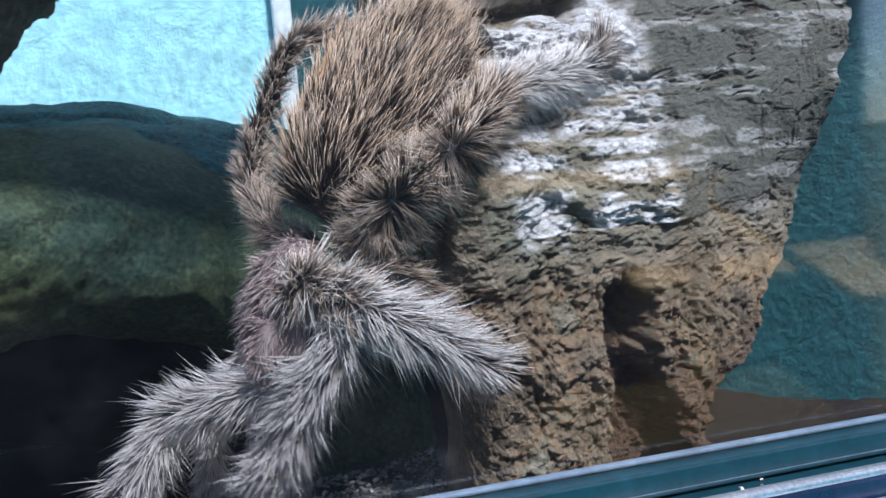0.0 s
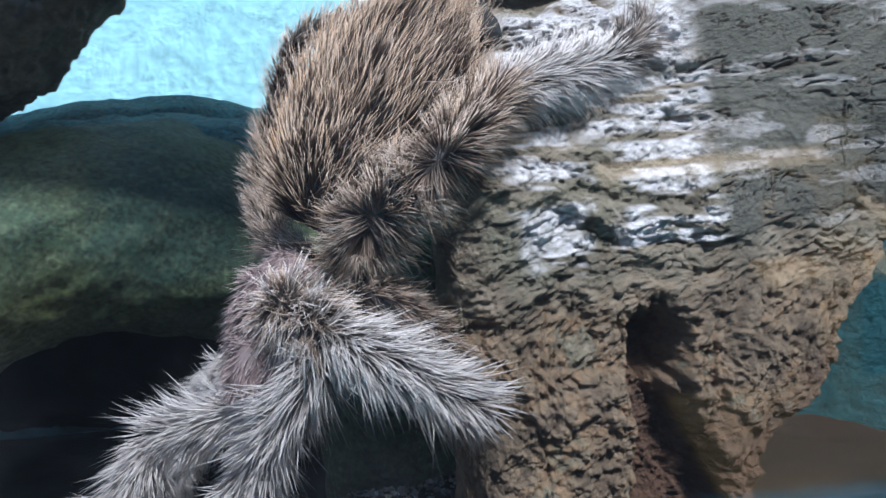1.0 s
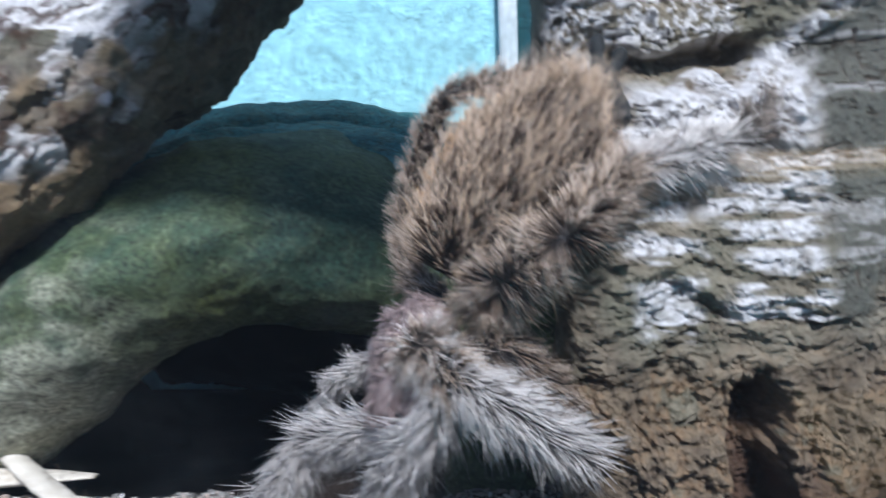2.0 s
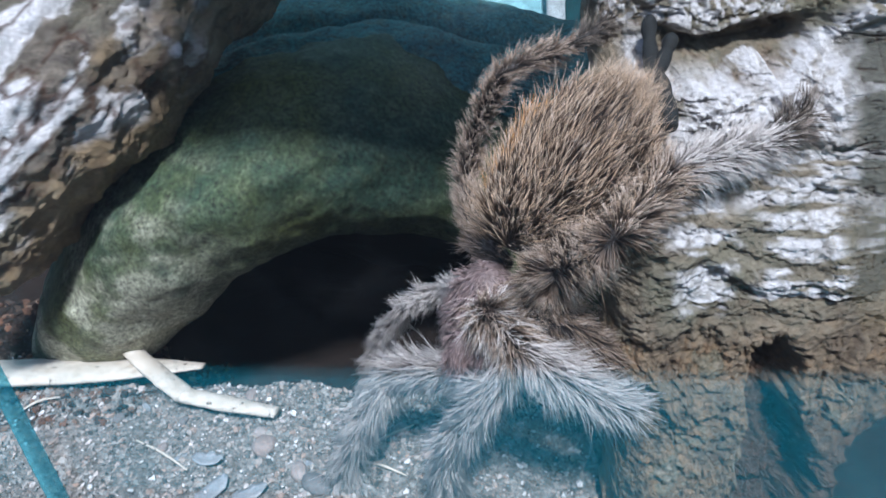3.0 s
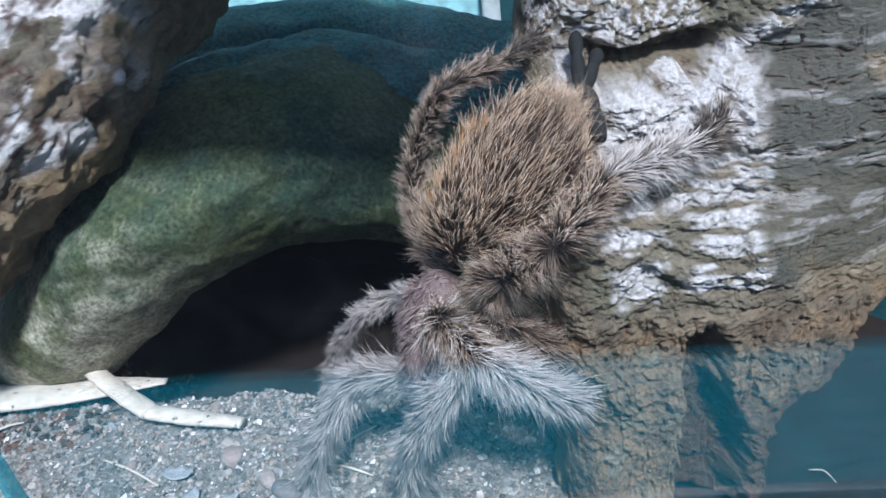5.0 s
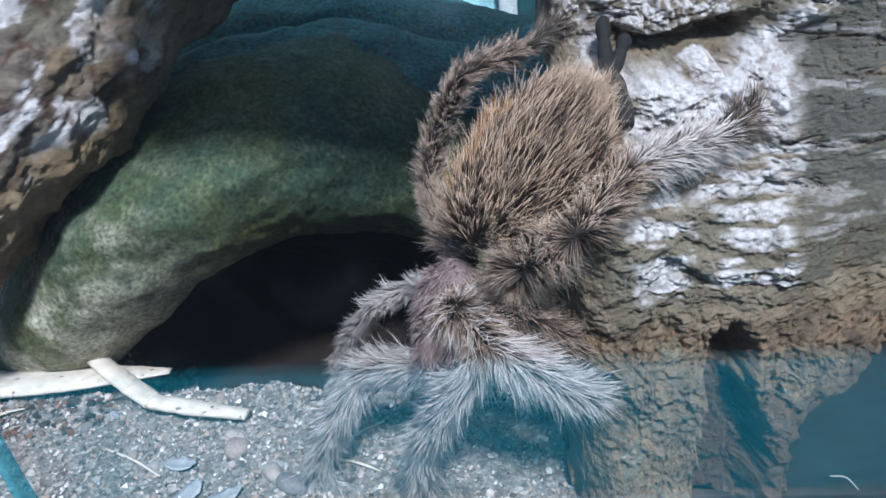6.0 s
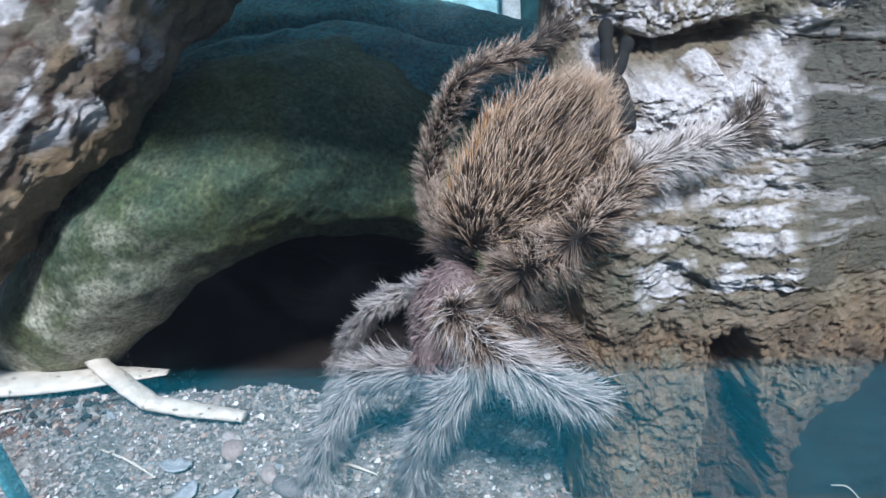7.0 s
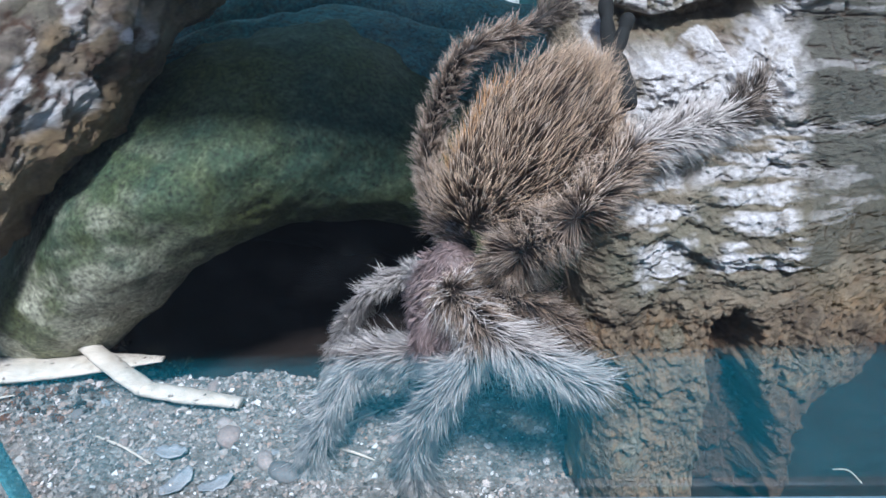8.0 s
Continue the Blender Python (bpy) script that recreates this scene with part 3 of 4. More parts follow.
# ---- sticks on the gravel ----
def stick(name, points, radii, label, flat=0.45, seed=300):
    v, f = tube(points, radii, 60, 20, 0.05, 2.5, seed, flat)
    c = np.mean(v, 0)
    return tagged(solid(name, v, f, CHIP, origin=c), label, "stick")


stick("twig", [(-17.6, 10.8, 0.95), (-15.8, 10.35, 0.75), (-14.05, 9.95, 0.6)], [0.4, 0.44, 0.42], "bleached broken twig lying on gravel", 0.5, 301)
stick("twig", [(-14.1, 9.95, 0.6), (-12.55, 10.4, 0.42), (-10.95, 10.85, 0.26)], [0.4, 0.42, 0.3], "bleached broken twig lying on gravel", 0.5, 302)
stick("wood_chip", [(-23.5, 7.4, 0.5), (-20.6, 8.8, 0.5), (-17.8, 10.3, 0.45), (-15.2, 11.8, 0.35)], [0.95, 1.1, 0.95, 0.25], "broad pale sliver of wood on gravel", 0.25, 303)


def pebbles(name, n, seed, low, high, label, box_along, box_into, mat, kind="stuff", level=None):
    """Loose angular stones strewn over a stretch of the ground, in one mesh."""
    g = np.random.default_rng(seed)
    t = (1 + 5**0.5) / 2
    ico = np.array([(-1, t, 0), (1, t, 0), (-1, -t, 0), (1, -t, 0), (0, -1, t), (0, 1, t), (0, -1, -t), (0, 1, -t), (t, 0, -1), (t, 0, 1), (-t, 0, -1), (-t, 0, 1)]) / 1.9
    tri = [(0, 11, 5), (0, 5, 1), (0, 1, 7), (0, 7, 10), (0, 10, 11), (1, 5, 9), (5, 11, 4), (11, 10, 2), (10, 7, 6), (7, 1, 8), (3, 9, 4), (3, 4, 2), (3, 2, 6), (3, 6, 8), (3, 8, 9), (4, 9, 5), (2, 4, 11), (6, 2, 10), (8, 6, 7), (9, 8, 1)]
    p = ALONG * g.uniform(*box_along, (n, 1)) + INTO * g.uniform(*box_into, (n, 1))
    size = low + (high - low) * g.random(n) ** 4
    p[:, 2] = (ground_height(p) if level is None else level) + size * 0.25
    verts, faces = [], []
    for k in range(n):
        shape = ico * (1 + 0.35 * g.normal(size=(12, 1))) * size[k] * g.uniform((0.6, 0.6, 0.35), (1.2, 1.2, 0.8))
        turn = np.array(Euler((g.uniform(-0.6, 0.6), g.uniform(-0.6, 0.6), g.uniform(0, 6.3))).to_matrix())
        verts.append(shape @ turn.T + p[k])
        faces += [tuple(i + 12 * k for i in f) for f in tri]
    ob = solid(name, np.vstack(verts), faces, mat)
    ob.data.polygons.foreach_set("use_smooth", [False] * len(ob.data.polygons))
    return tagged(ob, label, kind=kind)


GRIT, t_, b_ = material("grit", 0.9)
g_geo = t_.nodes.new("ShaderNodeNewGeometry")
t_.links.new(mixed(t_, 0.6, ramp(t_, g_geo.outputs["Random Per Island"], (0.0, (0.07, 0.065, 0.06)), (0.3, (0.25, 0.24, 0.22)), (0.6, (0.42, 0.40, 0.37)), (0.85, (0.40, 0.29, 0.23)), (1.0, (0.8, 0.8, 0.8))), ramp(t_, noise_of(t_, 900, 5, 0.7), (0.3, (0.5,) * 3), (0.7, (1.2,) * 3)), "MULTIPLY"), b_.inputs["Base Color"])
pebbles("gravel", 26000, 31, 0.03, 0.12, "loose pale grey grit and small pebbles", (-19, 5), (PANE + 0.3, 17.5), GRIT)
CRUMB, t_, b_ = material("bark_crumbs", 0.95)
c_geo = t_.nodes.new("ShaderNodeNewGeometry")
t_.links.new(ramp(t_, c_geo.outputs["Random Per Island"], (0.0, (0.015, 0.012, 0.01)), (0.5, (0.06, 0.04, 0.03)), (0.8, (0.15, 0.075, 0.045)), (1.0, (0.22, 0.16, 0.12))), b_.inputs["Base Color"])
pebbles("soil_crumbs", 3500, 32, 0.05, 0.22, "dark and reddish crumbs of soil and bark", (-24, -11), (13.5, 22), CRUMB)


pebbles("track_debris", 30, 33, 0.03, 0.09, "crumbs caught on the track", (-6, 9), (PANE - 0.62, PANE - 0.3), GRIT, level=2.68)


def flake(x, y, size, turn, seed):
    """A thin curled sliver of wood lying on the gravel."""
    g = np.random.default_rng(seed)
    n = 9
    a, b = np.meshgrid(np.linspace(-1, 1, n), np.linspace(-1, 1, 5), indexing="ij")
    w = (1 - 0.75 * np.abs(a) ** 3) * (0.45 + 0.1 * g.random())
    top = np.stack([a, b * w, 0.25 + 0.18 * a * a + 0.12 * b * b + 0.05 * g.normal(size=a.shape)], -1).reshape(-1, 3)
    bottom = top - (0, 0, 0.1)
    k = n * 5
    rim = [i * 5 for i in range(n)] + [(n - 1) * 5 + j for j in range(1, 5)] + [i * 5 + 4 for i in range(n - 2, -1, -1)] + [3, 2, 1]
    faces = grid_faces(n, 5) + [f[::-1] for f in grid_faces(n, 5, start=k)] + [(c, d, d + k, c + k) for c, d in zip(rim, rim[1:] + rim[:1])]
    ob = solid("wood_flake", np.vstack([top, bottom]) * size, faces, FLAKE)
    z = ground_height(np.array([[x, y, 0.0]]))[0]
    ob.matrix_basis = pose(x * U, y * U, (z - 0.02) * U, g.uniform(-8, 8), g.uniform(-8, 8), turn)
    tagged(ob, "thin greyish flake of wood lying on gravel", "flake", "flakes on the gravel")


for n, (x, y, size, turn) in enumerate([(-11.6, 8.4, 0.5, 20), (-10.5, 7.5, 0.55, 80), (-9.4, 7.9, 0.5, 50), (-8.8, 9.6, 0.25, 10), (-12.6, 8.2, 0.22, 60), (-15.5, 9.4, 0.25, -20)]):
    flake(x, y, size, turn, 600 + n)


def straw(points, seed, thick=1.0):
    z = ground_height(np.array([(x, y, 0.0) for x, y in points]))
    pts = [(x, y, h + 0.12 + 0.1 * (k == 1)) for k, ((x, y), h) in enumerate(zip(points, z))]
    v, f = tube(pts, [0.035 * thick, 0.045 * thick, 0.025 * thick], 20, 8, 0.01, 4, seed)
    tagged(solid("straw", v, f, CHIP, origin=pts[0]), "short dry bit of straw on gravel", "straw", "straws on the gravel")


for n, points in enumerate([[(-19.5, 7.3), (-19.0, 7.8), (-18.5, 8.3)], [(-14.3, 8.0), (-13.0, 7.9), (-11.8, 7.75)], [(-6.9, 10.2), (-6.2, 10.1), (-5.5, 10.1)], [(-4.3, 10.4), (-3.6, 10.0), (-3.1, 9.4)], [(-7.4, 10.6), (-6.9, 11.4), (-6.6, 12.2)], [(5.9, 14.45), (6.26, 14.35), (6.58, 14.1)]]):
    straw(points, 640 + n, 0.5 if n == 5 else 1.0)


def pebble(x, y, size, seed):
    """A single larger stone half sunk in the grit."""
    g = np.random.default_rng(seed)
    v, _, f, _ = ellipsoid(np.zeros(3), (1, 0.2, 0.1), (0, 0, 1), size, size * g.uniform(0.6, 0.9), size * g.uniform(0.45, 0.6), 14, 18)
    v = v * (1 + 0.5 * (fbm(v / size * 1.4 + seed, seed, 3)[:, None] - 0.5))
    z = ground_height(np.array([[x, y, 0.0]]))[0]
    ob = solid("pebble", v, f, STONE)
    ob.matrix_basis = pose(x * U, y * U, (z + size * 0.2) * U, 0, 0, g.uniform(0, 180))
    tagged(ob, "small pinkish grey pebble in the grit", "pebble", "pebbles in the grit")


STONE, t_, b_ = material("pebble_stone", 0.8)
s_info = t_.nodes.new("ShaderNodeObjectInfo")
s_tone = ramp(t_, s_info.outputs["Random"], (0.0, (0.16, 0.16, 0.16)), (0.4, (0.34, 0.27, 0.24)), (0.7, (0.40, 0.34, 0.31)), (1.0, (0.5, 0.5, 0.5)))
s_fine = noise_of(t_, 900, 5, 0.7)
t_.links.new(mixed(t_, 0.7, s_tone, ramp(t_, s_fine, (0.3, (0.5,) * 3), (0.7, (1.2,) * 3)), "MULTIPLY"), b_.inputs["Base Color"])
bump(t_, b_, s_fine, 0.6, 0.0004)


def strew_pebbles():
    for n, (x, y, size) in enumerate([(-7.8, 8.9, 0.5), (-10.4, 9.6, 0.42), (-12.6, 11.4, 0.3), (-6.9, 11.9, 0.35), (-8.7, 9.2, 0.36), (-13.4, 8.2, 0.24), (-13.7, 9.4, 0.22), (-7.6, 10.2, 0.28), (-11.0, 10.1, 0.26), (-15.9, 8.6, 0.25), (-9.0, 11.5, 0.24), (-5.4, 11.2, 0.3), (-8.0, 8.6, 0.25)]):
        pebble(x, y, size, 700 + n)


# ---- tarantula ----
BASE = np.array([-1.5, 11.5, 6.0])
rng = np.random.default_rng(7)


def hair(name, base, way, length, radius, mat, parent, sag=0.15, clump=0.6):
    """Many tapering bent bristles in one mesh. base, way: rows in plan units, in the parent's space."""
    n = len(base)
    if clump:
        heads = rng.choice(n, max(2, n // 10), replace=False)
        near = np.concatenate([np.argmin(((b[:, None] - base[heads][None]) ** 2).sum(-1), 1) for b in np.array_split(base, max(1, n // 400))])
        lead = heads[near]
        way = way / np.linalg.norm(way, axis=1)[:, None]
        way = way * (1 - clump) + way[lead] * clump + (base[lead] - base) * 0.55 * clump / length[:, None]
    way = way / np.linalg.norm(way, axis=1)[:, None]
    s1 = np.cross(way, rng.normal(size=(n, 3)))
    s1 /= np.linalg.norm(s1, axis=1)[:, None]
    s2 = np.cross(way, s1)
    bend = (rng.normal(size=(n, 3)) * 0.13 + np.array([0, 0, -sag])) * length[:, None]
    v = np.zeros((n, 7, 3))
    for k in range(3):
        o = s1 * math.cos(k * 2.0944) + s2 * math.sin(k * 2.0944)
        v[:, k] = base - way * 0.05 + o * radius
        v[:, 3 + k] = base + way * (length * 0.5)[:, None] + bend * 0.3 + o * radius * 0.75
    v[:, 6] = base + way * length[:, None] + bend
    tri = np.array([(0, 1, 4), (0, 4, 3), (1, 2, 5), (1, 5, 4), (2, 0, 3), (2, 3, 5), (3, 4, 6), (4, 5, 6), (5, 3, 6)])
    idx = (tri[None] + (np.arange(n) * 7)[:, None, None]).reshape(-1)
    mesh = bpy.data.meshes.new(name)
    mesh.vertices.add(n * 7)
    mesh.vertices.foreach_set("co", (v * U).astype(np.float32).ravel())
    mesh.loops.add(len(idx))
    mesh.loops.foreach_set("vertex_index", idx.astype(np.int32))
    mesh.polygons.add(len(idx) // 3)
    mesh.polygons.foreach_set("loop_start", np.arange(0, len(idx), 3, dtype=np.int32))
    mesh.update(calc_edges=True)
    ob = linked(name, mesh, mat, parent)
    values(ob, "tip", np.tile([0, 0, 0, 0.55, 0.55, 0.55, 1.0], n))
    return tagged(ob, kind="stuff")


spider = tagged(new("tarantula"), "large hairy brown tarantula clinging to cork bark", "tarantula")
spider.location = Vector(BASE) * U


def ellipsoid(centre, axis, up, a, b, c, n=48, m=64, egg=0.0):
    """Vertices, normals, faces of an egg; axis: its long way, from its front end."""
    axis = np.asarray(axis, float) / np.linalg.norm(axis)
    side = np.cross(axis, up)
    side /= np.linalg.norm(side)
    top = np.cross(side, axis)
    th = np.linspace(0.02, np.pi - 0.02, n)
    ph = np.linspace(0, 2 * np.pi, m, endpoint=False)
    t, p = np.meshgrid(th, ph, indexing="ij")
    w = np.sin(t) * (1 - egg * np.cos(t))
    local = np.stack([-a * np.cos(t), b * w * np.cos(p), c * w * np.sin(p)], -1).reshape(-1, 3)
    frame3 = np.array([axis, side, top])
    v = local @ frame3 + centre
    nrm = (local / np.array([a * a, b * b, c * c])) @ frame3
    nrm /= np.linalg.norm(nrm, axis=1)[:, None]
    f = grid_faces(n, m, True)
    k = n * m
    v = np.vstack([v, centre - axis * a, centre + axis * a])
    nrm = np.vstack([nrm, -axis, axis])
    f += [((j + 1) % m, j, k) for j in range(m)] + [((n - 1) * m + j, (n - 1) * m + (j + 1) % m, k + 1) for j in range(m)]
    return v, nrm, f, axis


def scatter(v, nrm, f, n):
    """Random points on a skin of quads, evenly by area."""
    q = np.array([x for x in f if len(x) == 4])
    area = np.linalg.norm(np.cross(v[q[:, 2]] - v[q[:, 0]], v[q[:, 3]] - v[q[:, 1]]), axis=1)
    pick = rng.choice(len(q), n, p=area / area.sum())
    a, b = rng.random((2, n, 1))
    c = v[q[pick]], nrm[q[pick]]
    mix = lambda g: (g[:, 0] * (1 - a) + g[:, 1] * a) * (1 - b) + (g[:, 3] * (1 - a) + g[:, 2] * a) * b
    return mix(c[0]), mix(c[1])


strew_pebbles()


def abdomen():
    centre, way = np.array([-1.25, 11.6, 9.1]), np.array([0.6, 0.03, 0.8])
    front_end, rear_end = centre - way * 2.35, centre + way * 2.35
    v, nrm, f, axis = ellipsoid(centre, rear_end - front_end, (-0.2, -0.8, 0.5), 2.25, 1.33, 1.36, egg=-0.03)
    ob = solid("abdomen", v - BASE, f, SKIN, spider, "swollen abdomen under golden brown hair")
    p, q = scatter(v, nrm, f, 7600)
    flow = p - (front_end - axis * 1.5 + np.array([0.4, -0.6, 0.1]))
    flow -= q * (flow * q).sum(1)[:, None]
    flow /= np.linalg.norm(flow, axis=1)[:, None] + 1e-6
    wave = np.stack([fbm(p * 1.3, 500 + k, 2) - 0.5 for k in range(3)], -1) * 0.75
    way = flow * 1.0 + q * 0.13 + wave + rng.normal(size=p.shape) * 0.05
    rim = ((p - centre) @ np.array([-0.85, 0.1, 0.42]) > 1.0) & (rng.random(len(p)) < 0.8)
    size = rng.uniform(0.7, 1.35, len(p))
    hair("hair", p[~rim] - BASE, way[~rim], size[~rim], 0.0135, FUR_GOLD, ob, 0.03, 0.86)
    hair("rusty_hair", p[rim] - BASE, way[rim], size[rim] * 0.8, 0.012, FUR_RUST, ob, 0.04)
    p, q = scatter(v, nrm, f, 800)
    hair("long_hair", p - BASE, q * 0.6 + axis * 0.8 + rng.normal(size=p.shape) * 0.2, rng.uniform(0.6, 0.95, len(p)), 0.013, FUR_BROWN, ob, 0.05, 0.3)


abdomen()


def carapace():
    v, nrm, f, axis = ellipsoid(np.array([-3.25, 10.9, 5.7]), (-0.3, -0.15, -0.9), (-0.2, -0.9, 0.3), 1.3, 0.78, 0.72)
    ob = solid("cephalothorax", v - BASE, f, PINK, spider, "rosy brown head and carapace")
    p, q = scatter(v, nrm, f, 2200)
    hair("hair", p - BASE, q * 0.5 + axis * 0.5 + rng.normal(size=p.shape) * 0.25, rng.uniform(0.22, 0.45, len(p)), 0.014, FUR_ROSE, ob)
    for shift in (-0.3, 0.3):
        v, nrm, f, axis = ellipsoid(np.array([-3.0 + shift, 10.0 + shift * 0.25, 5.0]), (-0.15, -0.35, -0.9), (-0.2, -0.9, 0.3), 0.55, 0.3, 0.36, 24, 28)
        jaw = solid("chelicera", v - BASE, f, PINK, spider, "rosy jaw between the front legs")
        p, q = scatter(v, nrm, f, 260)
        hair("hair", p - BASE, q * 0.4 + axis * 0.6 + rng.normal(size=p.shape) * 0.2, rng.uniform(0.2, 0.4, len(p)), 0.012, FUR_ROSE, jaw)


carapace()


def spinneret(points, size, joints):
    """A finger of short swollen joints with a round tip."""
    line = spline(points, 60)
    u = np.linspace(0, 1, 60)
    swell = size * (0.78 + 0.3 * np.abs(np.sin(np.pi * u * joints)) ** 0.6) * np.sqrt(np.clip(1 - (u - 0.0) ** 9, 0.02, 1))
    v, f = tube(line, swell, 60, 18, 0.012, 3, 401)
    solid("spinneret", v - BASE, f, SLATE, spider, "dark jointed finger-like spinneret")


spinneret([(0.92, 11.8, 10.3), (0.62, 12.4, 10.8), (0.24, 13.0, 11.15)], 0.2, 2)
spinneret([(0.15, 13.1, 11.05), (-0.02, 13.5, 11.5), (-0.15, 13.8, 11.9), (-0.2, 14.0, 12.2)], 0.165, 2)
spinneret([(0.2, 13.1, 11.0), (0.3, 13.4, 11.35), (0.36, 13.65, 11.65), (0.38, 13.75, 11.85)], 0.16, 2)


def leg(name, joints, radii, density, mats, label, long=(0.35, 0.7), lay=0.9, pale=(99, 99), thin=0.012, knees=()):
    """A hairy jointed leg; its origin is its first joint. joints: plan units, from the body outwards. knees: joints round which the hair parts like a star."""
    j, r = np.asarray(joints, float), np.asarray(radii, float)
    steps = 14
    path, rad, seg = [], [], []
    for k in range(len(j) - 1):
        for u in np.linspace(0, 1, steps, endpoint=k == len(j) - 2):
            path.append(j[k] * (1 - u) + j[k + 1] * u)
            rad.append((r[k] * (1 - u) + r[k + 1] * u) * (0.8 + 0.32 * math.sin(math.pi * u)))
            seg.append(k)
    path, rad = np.array(path), np.array(rad)
    smooth = path.copy()
    for _ in range(2):
        smooth[1:-1] = (smooth[:-2] + 2 * smooth[1:-1] + smooth[2:]) / 4
    tang, s1, s2 = rings(smooth)
    m = 14
    a = np.linspace(0, 2 * np.pi, m, endpoint=False)
    out = s1[:, None] * np.cos(a)[None, :, None] + s2[:, None] * np.sin(a)[None, :, None]
    skin = smooth[:, None] + out * rad[:, None, None]
    n = len(path)
    v = np.vstack([skin.reshape(-1, 3), smooth[:1], smooth[-1:] + tang[-1:] * rad[-1]])
    f = grid_faces(n, m, True) + [((k + 1) % m, k, n * m) for k in range(m)] + [((n - 1) * m + k, (n - 1) * m + (k + 1) % m, n * m + 1) for k in range(m)]
    ob = solid(name, v - j[0], f, mats[2], spider, label)
    ob.location = Vector(j[0] - BASE) * U
    nrm = np.vstack([out.reshape(-1, 3), -tang[:1], tang[-1:]])
    grow = np.vstack([np.repeat(tang, m, 0), tang[:1], tang[-1:]])
    length = np.linalg.norm(np.diff(j, axis=0), axis=1).sum()
    count = int(1.1 * density * length)
    for share, which, scale, name2 in ((1.0, 0, 1.0, "hair"), (0.3, 1, 1.3, "long_hair")):
        seed = rng.bit_generator.state
        p, q = scatter(v, nrm, f, int(count * share))
        rng.bit_generator.state = seed
        _, g = scatter(v, grow, f, int(count * share))
        way = q * 0.8 + g * lay * rng.uniform(0.4, 1.5, (len(p), 1)) + rng.normal(size=p.shape) * 0.16
        size = rng.uniform(*long, len(p)) * scale
        for k in knees:
            off = p - (j[k] - INTO * r[k] * 1.1)
            gap = np.linalg.norm(off, axis=1)[:, None]
            star = 1 - step(0.45, 0.75, gap)
            way = way * (1 - star) + star * (off / gap * 0.55 + q * 0.9 + rng.normal(size=p.shape) * 0.08)
        far = np.array(seg)[np.concatenate([np.argmin(((b[:, None] - smooth[None]) ** 2).sum(-1), 1) for b in np.array_split(p, 20)])] 
        tail, far = far >= pale[1], (far >= pale[0]) & (far < pale[1])
        for some, mat in ((~far & ~tail, mats[which]), (far, FUR_PALE), (tail, FUR_DARK)):
            if some.sum() > 2:
                hair(name2, p[some] - j[0], way[some], size[some], thin, mat, ob, 0.08, 0.75)
    return ob


BROWN, PALE = (FUR_BROWN, FUR_GOLD, LIMB), (FUR_PALE, FUR_PALE, ASH)
leg("leg", [(-2.7, 11.5, 6.7), (-3.85, 12.0, 7.0), (-4.65, 13.1, 8.0), (-4.5, 13.3, 9.2), (-3.33, 12.9, 11.08), (-2.1, 14.1, 11.45), (-1.4, 15.0, 11.9)], [0.17, 0.2, 0.18, 0.14, 0.12, 0.11, 0.08], 340, (FUR_BROWN, FUR_BROWN, LIMB), "hind leg with brown bristles, gripping the bark", (0.3, 0.58), 1.0, pale=(99, 5), thin=0.0105)
leg("leg", [(-1.9, 11.2, 6.6), (-1.4, 10.8, 7.0), (-0.92, 10.2, 7.5), (0.24, 10.45, 8.35), (1.12, 11.6, 9.5), (2.75, 12.95, 9.87), (3.3, 13.45, 10.35)], [0.26, 0.3, 0.28, 0.22, 0.2, 0.13, 0.1], 620, BROWN, "hind leg with brown bristles, folded and stretched over the bark", (0.42, 0.75), 0.6, pale=(4, 5), knees=(2, 3))
leg("leg", [(-1.9, 10.7, 5.9), (-1.1, 10.4, 6.2), (-0.35, 10.85, 5.4), (0.2, 11.2, 4.6)], [0.28, 0.3, 0.26, 0.18], 600, BROWN, "third leg with brown bristles, tucked against the bark", (0.3, 0.55))
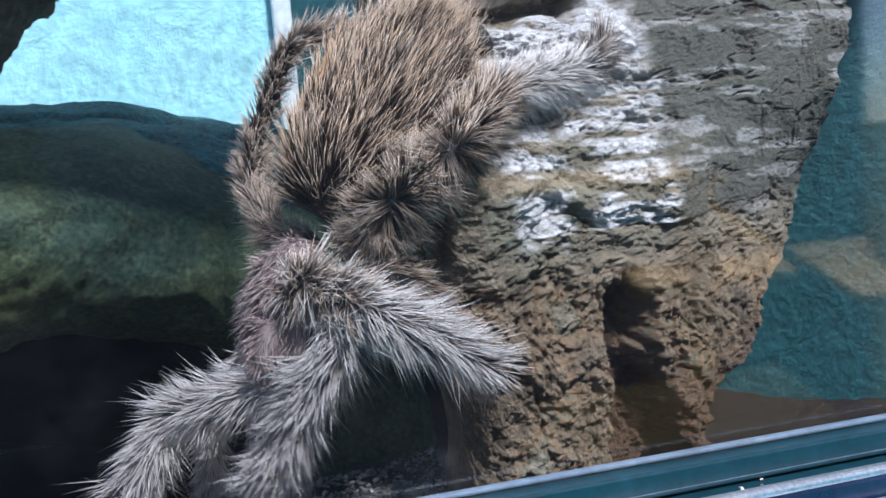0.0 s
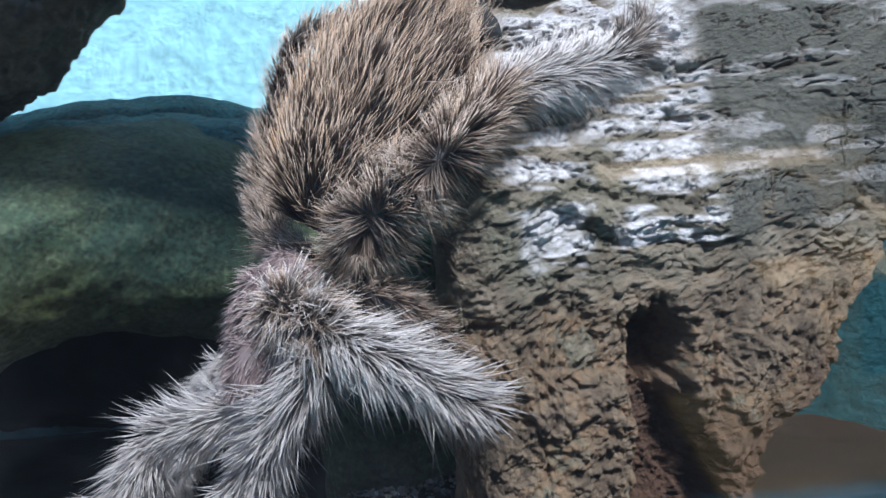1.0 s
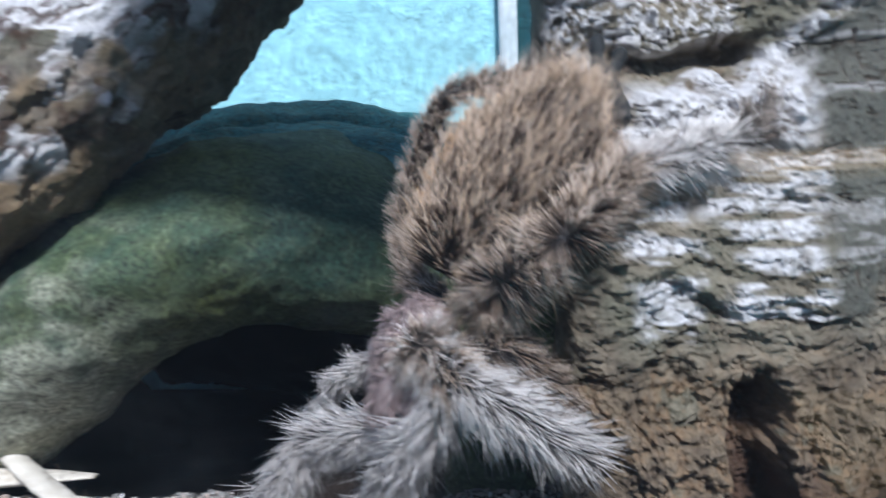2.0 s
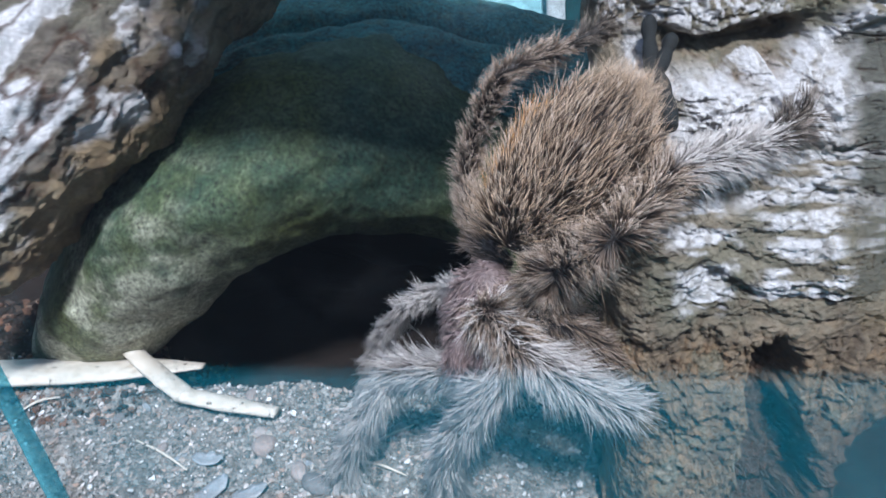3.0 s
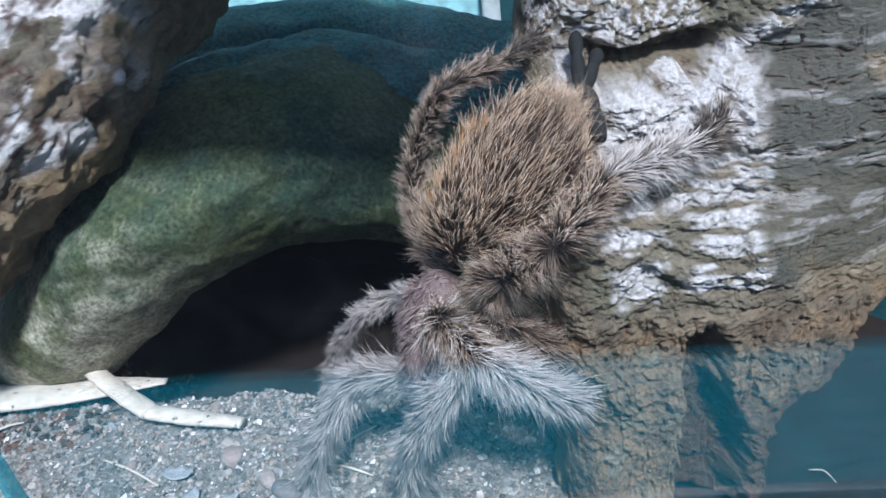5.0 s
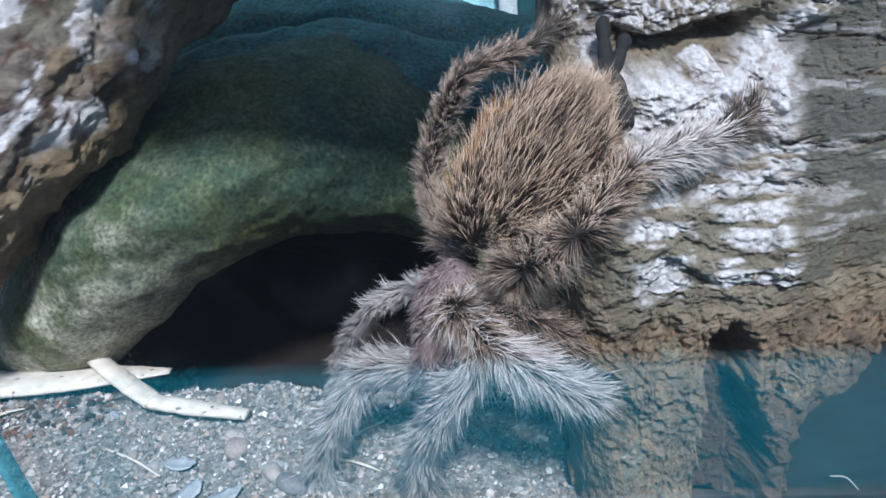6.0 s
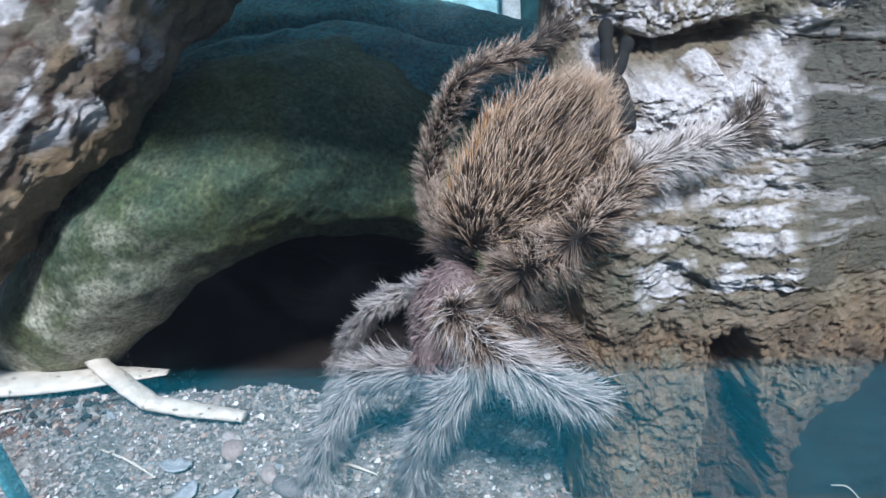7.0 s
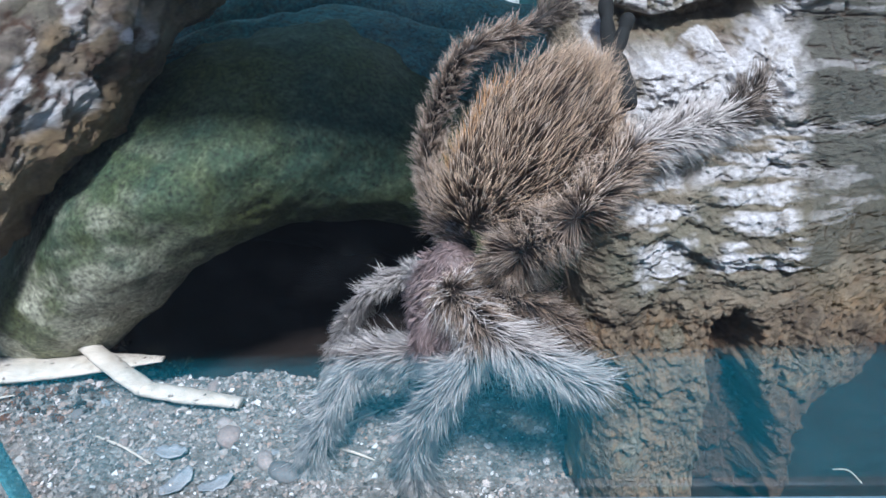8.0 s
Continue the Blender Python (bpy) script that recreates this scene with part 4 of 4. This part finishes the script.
waving = leg("leg", [(-3.4, 11.2, 5.8), (-5.1, 12.6, 5.1), (-6.3, 12.1, 4.55), (-7.9, 12.5, 2.5), (-8.4, 12.5, 1.3), (-8.6, 12.3, 0.2)], [0.15, 0.17, 0.16, 0.14, 0.12, 0.09], 340, PALE, "second leg with pale silvery bristles", (0.26, 0.52))
leg("leg", [(-2.5, 10.1, 4.7), (-3.3, 10.4, 4.3), (-5.65, 10.25, 3.65), (-6.2, 9.6, 2.4), (-6.8, 9.4, 1.2), (-7.2, 9.3, 0.2)], [0.2, 0.22, 0.22, 0.18, 0.15, 0.11], 360, PALE, "front leg with pale silvery bristles on gravel", (0.42, 0.9), 1.0)
swinging = leg("leg", [(-2.0, 9.9, 5.4), (-1.75, 9.4, 5.2), (-2.5, 9.2, 4.2), (-3.45, 9.25, 2.6), (-3.7, 9.35, 1.3), (-3.6, 9.45, 0.2)], [0.21, 0.23, 0.23, 0.2, 0.16, 0.12], 360, PALE, "front leg with pale silvery bristles, stroking", (0.42, 0.9), 1.0)
leg("leg", [(-3.0, 10.6, 5.95), (-2.45, 10.0, 6.1), (-1.45, 9.4, 5.82), (-0.1, 9.55, 5.1), (0.75, 10.2, 4.4)], [0.24, 0.28, 0.24, 0.2, 0.12], 460, (FUR_BROWN, FUR_PALE, LIMB), "front leg with pale silvery bristles on bark", (0.45, 0.92), 1.0, pale=(2, 99))


def motions():
    """The stroking front leg swings out and back; the second leg lifts and settles."""
    home = Vector(swinging.location)
    rows = []
    for t, swing, lift in ((0, 0, 0), (0.1, -8, 6), (0.2, -18, 13), (0.4, -29, 20), (0.5, -25, 17), (0.6, -17, 12), (0.7, -10, 8), (0.8, -3, 3), (0.95, 0, 0), (8, 0, 0)):
        rows.append((t, Matrix.Translation(home) @ pose(0, 0, 0, -lift, -swing, 0)))
    walk(swinging, rows)
    home = Vector(waving.location)
    rows = []
    for t, rise in ((0, -24), (0.8, -24), (0.95, -18), (1.1, -2), (1.3, 8), (1.4, 6), (1.6, -10), (1.8, -9), (2.2, 0), (8, 0)):
        rows.append((t, Matrix.Translation(home) @ pose(0, 0, 0, 0, rise, 0)))
    walk(waving, rows)


motions()
